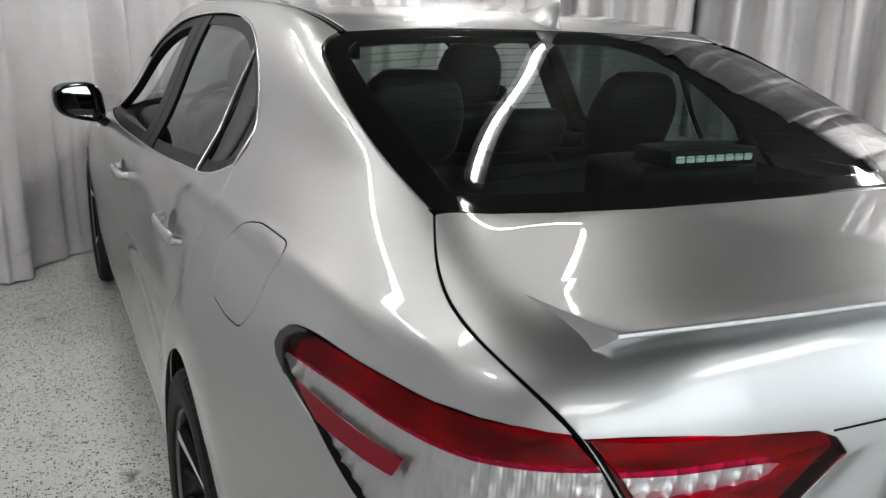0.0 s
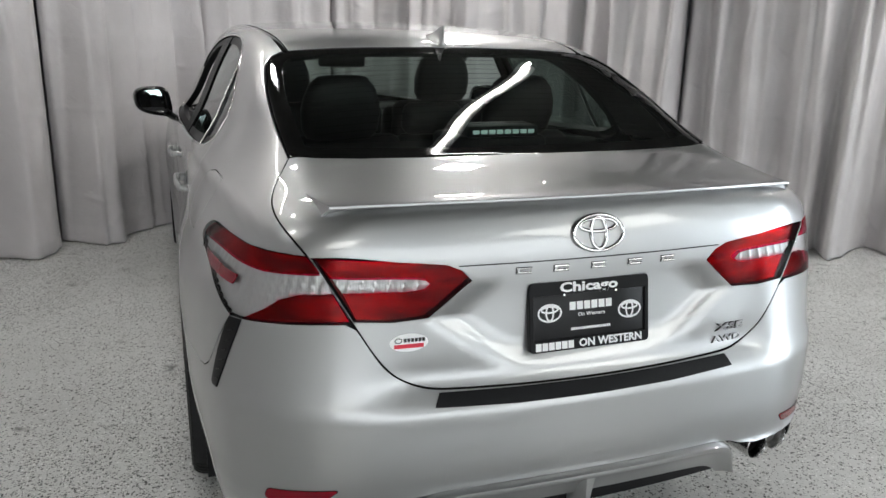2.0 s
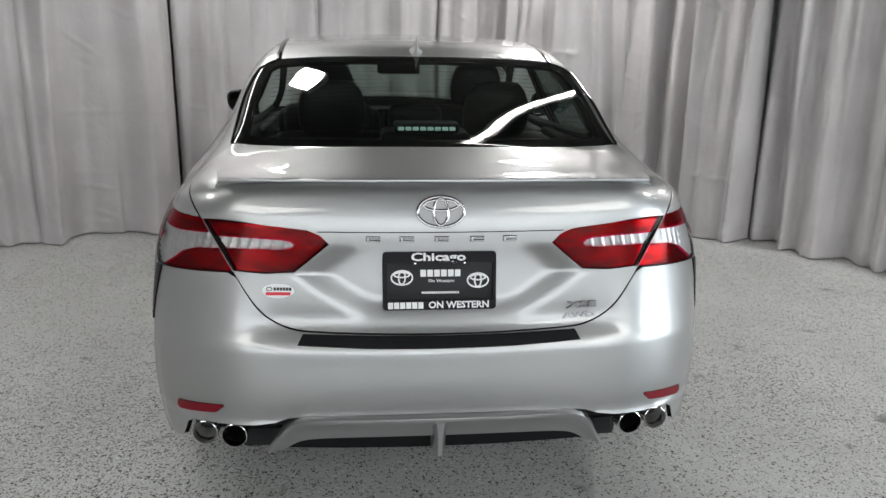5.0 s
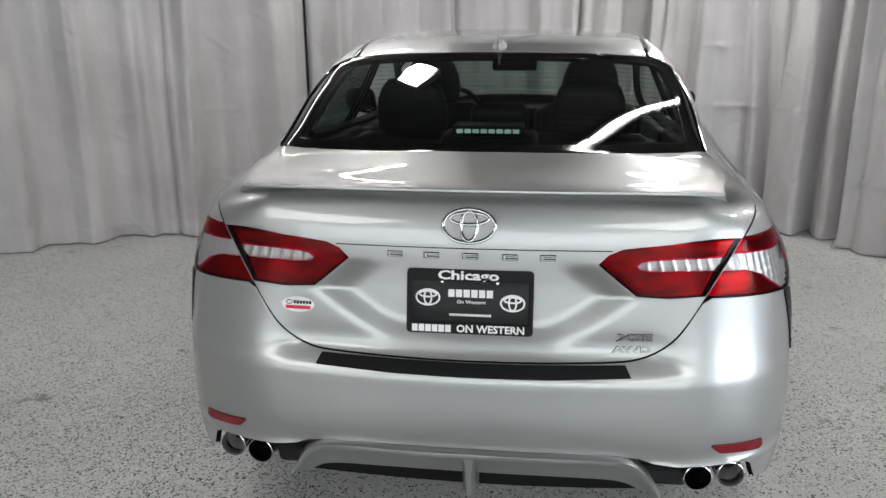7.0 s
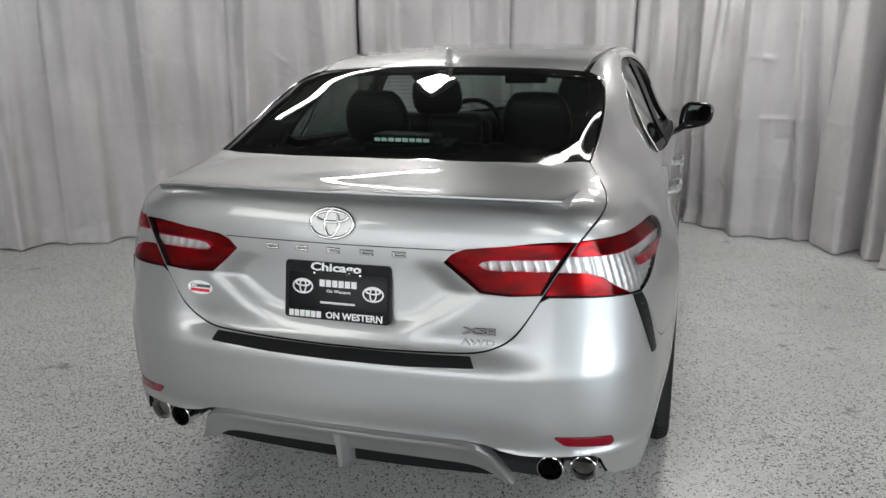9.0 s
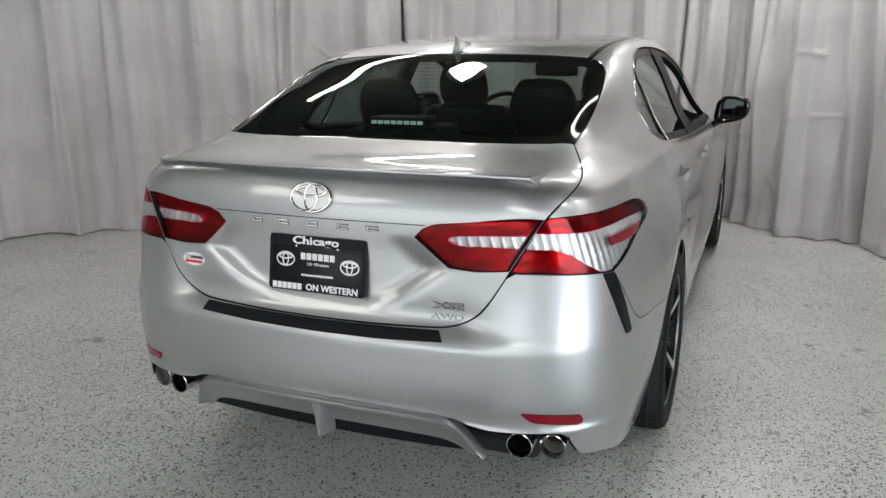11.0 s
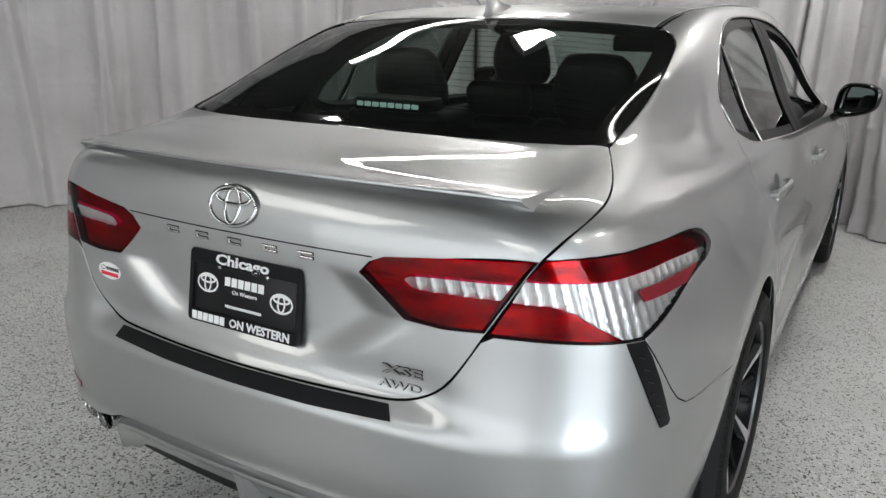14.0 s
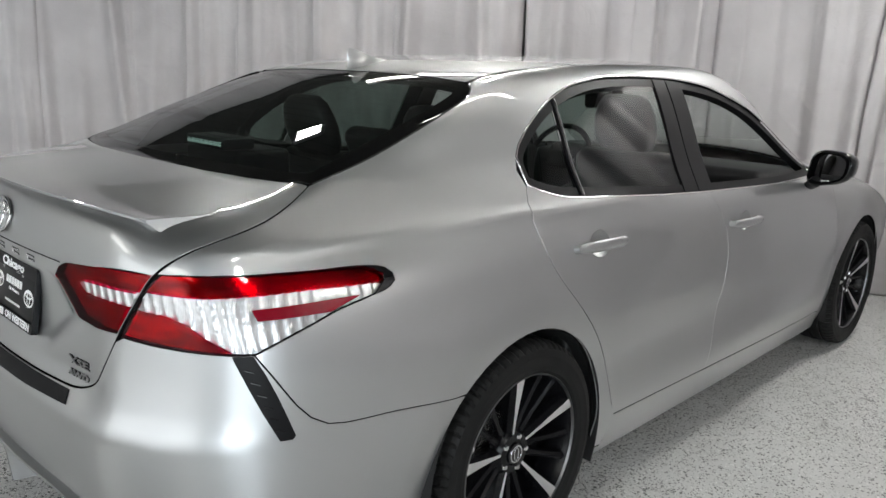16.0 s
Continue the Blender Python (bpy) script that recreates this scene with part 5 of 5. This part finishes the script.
def wheel(y, side):
    w = new("wheel")
    w.parent = car
    w.matrix_basis = pose(0.783 * side, y, HUB_Z, 0, 90 * side, 0)
    tagged(w, "black alloy wheel with machined spokes and a low tyre")
    mesh_object("tyre", *TYRE, RUBBER, w, smooth=False)
    bm = bmesh.new()
    lathe(bm, [(0.2435, 0.098), (0.243, 0.106), (0.2405, 0.107), (0.2375, 0.100)], 72)
    part("rim_lip", bm, RIM_GREY, w, "thin machined rim lip", 50)
    bm = bmesh.new()
    lathe(bm, [(0.2365, 0.100), (0.230, 0.085), (0.222, 0.04), (0.218, -0.06), (0.236, -0.10)], 64)
    part("rim_barrel", bm, RIM_BLACK, w, smooth=50)
    bm = bmesh.new()
    lathe(bm, [(0.16, -0.01), (0.158, -0.002), (0.09, 0.0), (0.088, 0.02), (0.0001, 0.02)], 48)
    part("brake_disc", bm, STEEL, w, "steel brake disc", 40)
    bm = bmesh.new()
    box(bm, (-0.06, 0.085, -0.02), (0.06, 0.175, 0.03), 0.01)
    part("brake_caliper", bm, RIM_BLACK, w, smooth=40)
    bm = bmesh.new()
    lathe(bm, [(0.066, 0.03), (0.068, 0.060), (0.058, 0.072), (0.036, 0.074), (0.034, 0.070), (0.0001, 0.070)], 40)
    part("hub", bm, RIM_BLACK, w, smooth=40)
    bm = bmesh.new()
    lathe(bm, [(0.030, 0.070), (0.0305, 0.078), (0.027, 0.081), (0.0001, 0.0815)], 32)
    cap = part("centre_cap", bm, GLOSS_BLACK, w, smooth=40)
    bm = bmesh.new()
    oval_ring(bm, 0.024, 0.024, 0.002, pose(0, 0, 0.0815), 0.6, 28, 6)
    oval_ring(bm, 0.009, 0.019, 0.0016, pose(0, 0, 0.0815, 0, 0, 90), 0.6, 24, 6)
    part("ring", bm, CHROME, cap, smooth=60)
    for k in range(5):
        a = 2 * math.pi * k / 5 + 0.3
        bm = bmesh.new()
        lathe(bm, [(0.010, 0.05), (0.010, 0.068), (0.007, 0.073), (0.0001, 0.073)], 6, pose(0.05 * math.cos(a), 0.05 * math.sin(a), 0.006))
        part("wheel_nut", bm, CHROME, w)
    first = 97.0
    for k in range(5):
        ang = radians(first + 72 * k)
        ax, ay = -side * math.sin(ang), math.cos(ang)
        turn = math.degrees(math.atan2(ay, ax))
        # broad machined spoke, its flanks black
        bm = bmesh.new()
        prof = [(0.052, 0.004, 0.070), (0.10, 0.0055, 0.078), (0.16, 0.0095, 0.089), (0.21, 0.0135, 0.099), (0.2385, 0.0165, 0.1035)]
        tops, lows = [], []
        for r, h, z in prof:
            tops.append([bm.verts.new((r, -h, z)), bm.verts.new((r, h, z))])
            lows.append([bm.verts.new((r, -h - 0.009, z - 0.016)), bm.verts.new((r, h + 0.009, z - 0.016)), bm.verts.new((r, h + 0.006, z - 0.045)), bm.verts.new((r, -h - 0.006, z - 0.045))])
        for i in range(len(prof) - 1):
            f = bm.faces.new((tops[i][0], tops[i + 1][0], tops[i + 1][1], tops[i][1]))
            f.material_index = 1
            a, b, c, d = lows[i], lows[i + 1], tops[i], tops[i + 1]
            bm.faces.new((c[1], d[1], b[1], a[1]))
            bm.faces.new((c[0], a[0], b[0], d[0]))
            bm.faces.new((a[1], b[1], b[2], a[2]))
            bm.faces.new((a[0], a[3], b[3], b[0]))
            bm.faces.new((a[3], a[2], b[2], b[3]))
        sp = part("spoke", bm, [RIM_BLACK, MACHINED], w, "black spoke with a machined face")
        sp.matrix_basis = pose(0, 0, 0, 0, 0, turn)
        for off in (24, 48):
            bm = bmesh.new()
            rows = []
            for r, h, z in ((0.052, 0.012, 0.062), (0.12, 0.0085, 0.070), (0.19, 0.0085, 0.084), (0.238, 0.013, 0.096)):
                lean = (0.012 if off == 24 else -0.012) * (r - 0.052) / 0.18
                rows.append([bm.verts.new(p) for p in ((r, lean - h, z - 0.006), (r, lean, z), (r, lean + h, z - 0.006), (r, lean + h, z - 0.035), (r, lean - h, z - 0.035))])
            for a, b in zip(rows, rows[1:]):
                for j in range(5):
                    bm.faces.new((a[j], a[(j + 1) % 5], b[(j + 1) % 5], b[j]))
            sp = part("slim_spoke", bm, RIM_BLACK, w)
            sp.matrix_basis = pose(0, 0, 0, 0, 0, turn + off)
    return w


for y in (HUB_R, HUB_F):
    for side in (1, -1):
        wheel(y, side)
        # liner of the wheel arch
        verts, faces = [], []
        prof = [(0.885, 0.376), (0.80, 0.392), (0.60, 0.392), (0.585, 0.37), (0.585, 0.05)]
        if y == HUB_R:
            prof[0] = (0.893, 0.374)
        for k in range(41):
            a = radians(-22 + 224 * k / 40)
            verts += [(x * side, y + r * math.cos(a), HUB_Z + r * math.sin(a)) for x, r in prof]
        for k in range(40):
            for j in range(len(prof) - 1):
                q = k * len(prof) + j
                faces.append((q, q + 1, q + 1 + len(prof), q + len(prof)))
        tagged(mesh_object("wheel_arch_liner", verts, faces, CARPET, car), "dark felt wheel arch liner")
        # flap behind the wheel
        bm = bmesh.new()
        sweep(bm, [(0.70 * side, y - 0.385, 0.30), (0.70 * side, y - 0.392, 0.17)], [(-0.16, -0.004), (0.16, -0.004), (0.16, 0.004), (-0.16, 0.004)])
        part("mud_flap", bm, PLASTIC, car)

# underside
bm = bmesh.new()
box(bm, (-0.60, 0.30, 0.20), (0.60, 4.6, 0.27), 0.02)
box(bm, (-0.80, 1.55, 0.17), (0.80, 3.45, 0.27), 0.02)
box(bm, (-0.72, 0.24, 0.30), (0.72, 0.66, 0.36), 0.02)
part("underside", bm, CARPET, car, "dark underside")
# plain nose, turned to the drapes
bm = bmesh.new()
half_nose = [(0.0, 4.86), (0.35, 4.80), (0.6, 4.66), (0.73, 4.46)]
rings = []
for z, inset in ((0.22, 0.06), (0.30, 0.02), (0.5, 0.0), (0.68, 0.02), (0.78, 0.06), (0.835, 0.14)):
    line = [(-x, y - inset) for x, y in reversed(half_nose[1:])] + [(x, y - inset) for x, y in half_nose]
    rings.append([bm.verts.new((x, y, z)) for x, y in line])
for a, b in zip(rings, rings[1:]):
    for k in range(len(a) - 1):
        bm.faces.new((a[k], a[k + 1], b[k + 1], b[k]))
part("front_bumper", bm, PAINT, car, "silver front bumper", 60)


# ---- door mirrors and roof fin ----
MIRROR = material("mirror_silver", (0.80, 0.81, 0.82), 0.01, 1.0)


def mirror_edge(a, wide, high, side):
    """A rounded outline that is lower towards its outer end and leans outwards at the top."""
    c, s = math.cos(a), math.sin(a)
    x, z = math.copysign(abs(c) ** 0.62, c) * wide, math.copysign(abs(s) ** 0.62, s) * high
    out = x * side / wide
    z = z * (1 - 0.16 * out) + 0.10 * high * out
    return x + side * 0.10 * (z if z > 0 else 1.6 * z), z


def door_mirror(side):
    bm = bmesh.new()
    m = pose(0.957 * side, 3.12, 1.018, 0, 0, -8 * side)
    secs = []
    for y, sx, sz in ((-0.045, 0.082, 0.068), (-0.04, 0.090, 0.074), (-0.01, 0.094, 0.077), (0.03, 0.088, 0.070), (0.065, 0.066, 0.052), (0.085, 0.032, 0.028)):
        ring = []
        for k in range(32):
            a = 2 * math.pi * k / 32
            x, z = mirror_edge(a, sx, sz, side)
            ring.append(bm.verts.new(m @ Vector((x, y, z))))
        secs.append(ring)
    for a, b in zip(secs, secs[1:]):
        for k in range(32):
            bm.faces.new((a[k], a[(k + 1) % 32], b[(k + 1) % 32], b[k]))
    bm.faces.new(secs[-1])
    mir = part("door_mirror", bm, GLOSS_BLACK, car, "gloss black door mirror", 50)
    bm = bmesh.new()
    ring = []
    for k in range(32):
        a = 2 * math.pi * k / 32
        x, z = mirror_edge(a, 0.072, 0.058, side)
        ring.append(bm.verts.new(m @ Vector((x, -0.030 - 0.30 * x * side + 0.05 * z, z))))
    bm.faces.new(ring)
    part("mirror_glass", bm, MIRROR, mir, "mirror glass")
    bm = bmesh.new()
    bm.faces.new([bm.verts.new(m @ Vector((x, -0.002 - 0.30 * x * side, z))) for x, z in (mirror_edge(2 * math.pi * k / 32, 0.088, 0.072, side) for k in range(32))])
    part("mirror_back", bm, PLASTIC, mir)
    bm = bmesh.new()
    pts = [(0.815 * side, 3.17, 0.905), (0.845 * side, 3.165, 0.918), (0.875 * side, 3.155, 0.940), (0.905 * side, 3.14, 0.965)]
    sweep(bm, pts, [(0.055 * math.cos(a), 0.018 * math.sin(a)) for a in (2 * math.pi * k / 14 for k in range(14))])
    part("mirror_foot", bm, PLASTIC, mir, smooth=50)


for side in (1, -1):
    door_mirror(side)

bm = bmesh.new()
rows = []
for h, y0, y1, w in ((0.0, 1.165, 1.350, 0.036), (0.006, 1.167, 1.338, 0.031), (0.016, 1.169, 1.300, 0.017), (0.032, 1.168, 1.258, 0.0085), (0.05, 1.165, 1.222, 0.0055), (0.064, 1.163, 1.192, 0.004), (0.068, 1.166, 1.180, 0.002)):
    ring = []
    for k in range(20):
        a = 2 * math.pi * k / 20
        y = (y0 + y1) / 2 - math.cos(a) * (y1 - y0) / 2
        x = w * math.sin(a) * (0.55 + 0.45 * (1 + math.cos(a)) / 2)
        ring.append(bm.verts.new((x, y + 0.012, float(top_place(np.array([0.0]), np.array([y + 0.012]))[0]) + h - 0.004)))
    rows.append(ring)
for a, b in zip(rows, rows[1:]):
    for k in range(20):
        bm.faces.new((a[k], a[(k + 1) % 20], b[(k + 1) % 20], b[k]))
bm.faces.new(rows[-1])
part("roof_fin", bm, PAINT, car, "silver shark fin aerial", 60)
for side in (1, -1):
    p = on_top([(x * side, y) for x, y in curve([(0.530, 1.204), (0.538, 1.4), (0.551, 1.7), (0.559, 2.2), (0.554, 2.7), (0.540, 2.92)], 30)])
    bm = bmesh.new()
    sweep(bm, p - [[0, 0, 0.003]], [(-0.009, -0.004), (0.009, -0.004), (0.009, 0.001), (0.004, 0.003), (-0.004, 0.003), (-0.009, 0.001)])
    part("roof_moulding", bm, GLOSS_BLACK, car, "black roof moulding", 50)
    edge_line = mirror(GLASS_SIDE, side) + [[0.003 * side, 0, 0]]
    bm = bmesh.new()
    sweep(bm, edge_line - [[0, 0, 0.0015]], circle_shape(0.0028, 6))
    part("glass_moulding", bm, CHROME, car, "bright glass moulding", 50)


# ---- cabin ----
def cushion(name, lo, hi, bevel, mat, parent, m=None, label=""):
    bm = bmesh.new()
    box(bm, lo, hi, bevel, 5, m)
    return part(name, bm, mat, parent, label, 60)


def seat(x, y, front):
    s = new("front_seat" if front else "rear_seat")
    s.parent = car
    tagged(s, "black leather car seat with headrest")
    lean = 16 if front else 22
    m = pose(x, y, 0.50, lean, 0, 0)
    cushion("seat_back", (-0.24, -0.06, 0.0), (0.24, 0.06, 0.60), 0.055, SEAT, s, m)
    cushion("seat_cushion", (x - 0.25, y + 0.02, 0.32), (x + 0.25, y + 0.55, 0.50), 0.06, SEAT, s)
    for dx in (-0.225, 0.225):
        cushion("bolster", (dx - 0.05, -0.01, 0.03), (dx + 0.05, 0.09, 0.56), 0.045, SEAT, s, m)
    top = 0.645 if front else 0.635
    bm = bmesh.new()
    rows = []
    for h, w, d, y0 in ((-0.03, 0.118, 0.035, 0.0), (0.0, 0.134, 0.045, 0.0), (0.06, 0.138, 0.05, 0.002), (0.11, 0.130, 0.05, 0.004), (0.155, 0.112, 0.044, 0.008), (0.182, 0.088, 0.028, 0.01), (0.190, 0.05, 0.012, 0.01)):
        rows.append([bm.verts.new(m @ Vector((math.copysign(abs(math.cos(a)) ** 0.6, math.cos(a)) * w, y0 + math.copysign(abs(math.sin(a)) ** 0.7, math.sin(a)) * d, top + h))) for a in (2 * math.pi * k / 24 for k in range(24))])
    for a, b in zip(rows, rows[1:]):
        for k in range(24):
            bm.faces.new((a[k], a[(k + 1) % 24], b[(k + 1) % 24], b[k]))
    bm.faces.new(rows[0])
    bm.faces.new(rows[-1])
    part("headrest", bm, SEAT, s, smooth=60)
    for dx in (-0.05, 0.05):
        bm = bmesh.new()
        sweep(bm, [m @ Vector((dx, 0, top - 0.04)), m @ Vector((dx, 0, top + 0.02))], circle_shape(0.006, 8))
        part("headrest_post", bm, CHROME, s)


for x in (-0.37, 0.37):
    seat(x * 1.06, 2.50, True)
    seat(x * 0.90, 1.54, False)
cushion("middle_back", (-0.13, -0.055, 0.0), (0.13, 0.055, 0.60), 0.05, SEAT, car, pose(0, 1.54, 0.50, 22, 0, 0), "black leather middle seat back")
cushion("middle_headrest", (-0.11, -0.04, 0.61), (0.11, 0.04, 0.725), 0.035, SEAT, car, pose(0, 1.54, 0.50, 22, 0, 0), "low black middle headrest")
cushion("parcel_shelf", (-0.62, 0.50, 1.020), (0.62, 1.235, 1.048), 0.012, CARPET, car, None, "dark fabric parcel shelf")
cushion("cabin_floor", (-0.72, 1.3, 0.26), (0.72, 3.5, 0.32), 0.02, CARPET, car)
cushion("centre_console", (-0.11, 1.95, 0.32), (0.11, 3.0, 0.60), 0.04, PLASTIC, car)
cushion("dashboard", (-0.70, 3.05, 0.62), (0.70, 3.56, 0.965), 0.09, PLASTIC, car, None, "dark soft dashboard")
cushion("centre_screen", (-0.13, 3.02, 0.86), (0.13, 3.06, 0.985), 0.012, GLOSS_BLACK, car, None, "dark centre screen")
cushion("instrument_hood", (-0.52, 3.02, 0.90), (-0.24, 3.30, 1.005), 0.05, PLASTIC, car)
for side in (1, -1):
    for y0, y1, top in ((1.40, 2.20, 0.985), (2.30, 3.25, 0.950)):
        d = cushion("door_lining", (0.735 * side if side > 0 else -0.80, y0, 0.34), (0.80 if side > 0 else -0.735, y1, top), 0.025, SEAT, car, None, "dark door lining")
        cushion("armrest", ((0.67 if side > 0 else -0.74), y0 + 0.15, 0.70), ((0.74 if side > 0 else -0.67), y1 - 0.2, 0.76), 0.02, SEAT, d)
        cushion("inner_handle", ((0.725 if side > 0 else -0.74), y0 + 0.55, 0.85), ((0.74 if side > 0 else -0.725), y0 + 0.67, 0.875), 0.006, CHROME, d)
    outline = np.r_[on_side([(0.75, 1.10), (1.17, 1.08), (1.185, 1.14), (1.24, 1.215), (1.39, 1.30), (1.55, 1.357), (1.83, 1.392), (2.2, 1.395)], side), on_top([(0.56 * side, 2.2), (0.55 * side, 1.7), (0.54 * side, 1.4), (0.585 * side, 1.2), (0.615 * side, 1.0), (0.622 * side, 0.8)])]
    panel("pillar_lining", View("shoulder", side), outline, LINING, car, lift=-0.035, gap=0, res=0.04, edge=0.004, flange=0, back=None)
roof_in = np.r_[on_top([(0.0, 1.28), (0.3, 1.28), (0.50, 1.27), (0.54, 1.7), (0.55, 2.2), (0.53, 2.88), (0.3, 2.93), (0.0, 2.96)])]
panel("headlining", View("top"), np.r_[roof_in[:-1], mirror(roof_in[::-1], -1)[:-1]], LINING, car, lift=-0.03, gap=0, res=0.08, edge=0.004, flange=0, back=None, label="grey fabric headlining")
bm = bmesh.new()
m = pose(-0.37, 2.93, 0.93, 66, 0, 0)
oval_ring(bm, 0.185, 0.185, 0.015, m, 1.0, 40, 10)
box(bm, (-0.07, -0.05, -0.03), (0.07, 0.05, 0.01), 0.02, 3, m)
box(bm, (-0.18, -0.015, -0.015), (0.18, 0.015, 0.0), 0.005, 2, m)
part("steering_wheel", bm, PLASTIC, car, "black steering wheel", 50)
bm = bmesh.new()
box(bm, (-0.125, 2.76, 1.215), (0.125, 2.80, 1.29), 0.018, 4)
box(bm, (-0.012, 2.80, 1.25), (0.012, 2.90, 1.33), 0.005, 2)
part("inside_mirror", bm, PLASTIC, car, "black inside mirror", 50)
# high brake light behind the glass
bm = bmesh.new()
box(bm, (-0.15, 0.665, 1.045), (0.15, 0.85, 1.140), 0.02, 3)
box(bm, (-0.108, 0.648, 1.138), (0.108, 0.75, 1.172), 0.008, 2)
cover = part("brake_light_cover", bm, PLASTIC, car, "black high brake light", 40)
for k in range(8):
    bm = bmesh.new()
    box(bm, (-0.0955 + 0.0242 * k, 0.6445, 1.149), (-0.0755 + 0.0242 * k, 0.649, 1.161), 0.003, 2)
    part("led_cell", bm, LED, cover, "pale brake light cell")


# ---- lamps overhead ----
def panel_light(x, y, w, glowing):
    d = w
    bm = bmesh.new()
    box(bm, (-w / 2, -d / 2, 0.0), (w / 2, d / 2, 0.05), 0.004)
    t = part("ceiling_panel_light", bm, MACHINED, None)
    t.matrix_basis = pose(x, y, CEIL - 0.048, 0, 0, 48)
    tagged(t, "square white LED panel light on the ceiling, real or added as fill", "ceiling light", "ceiling lights")
    bm = bmesh.new()
    box(bm, (-w / 2 + 0.02, -d / 2 + 0.02, -0.004), (w / 2 - 0.02, d / 2 - 0.02, 0.004))
    part("diffuser_sheet", bm, glowing, t, "glowing white diffuser")


def tube_light(a, b):
    a, b = Vector((*a, CEIL - 0.08)), Vector((*b, CEIL - 0.08))
    bm = bmesh.new()
    sweep(bm, [a + Vector((0, 0, 0.045)), b + Vector((0, 0, 0.045))], [(-0.05, -0.02), (0.05, -0.02), (0.04, 0.03), (-0.04, 0.03)])
    t = tagged(part("tube_light", bm, MACHINED, None), "long white tube light under the ceiling", "ceiling light", "tube lights")
    bm = bmesh.new()
    sweep(bm, [a, b], circle_shape(0.015, 12))
    part("glowing_tube", bm, TUBE_GLOW, t, "glowing white tube", 60)


# the panels at (3.7, 1.75) and (1.2, 4.1) are added to brighten the drapes
for x, y, w in ((-0.72, 2.80, 0.25), (-1.75, 1.73, 0.22), (-2.78, 0.50, 0.28), (3.7, 1.75, 0.38), (3.25, 0.25, 0.30), (1.2, 4.1, 0.38)):
    panel_light(x, y, w, PANEL_GLOW)
# two large unseen fill panels, added behind the camera
for x, y in ((-2.9, -4.4), (2.9, -4.4)):
    panel_light(x, y, 2.4, BACK_FILL)
tube_light((1.50, 2.95), (0.20, 1.58))
tube_light((-2.16, 2.66), (-0.98, 4.15))
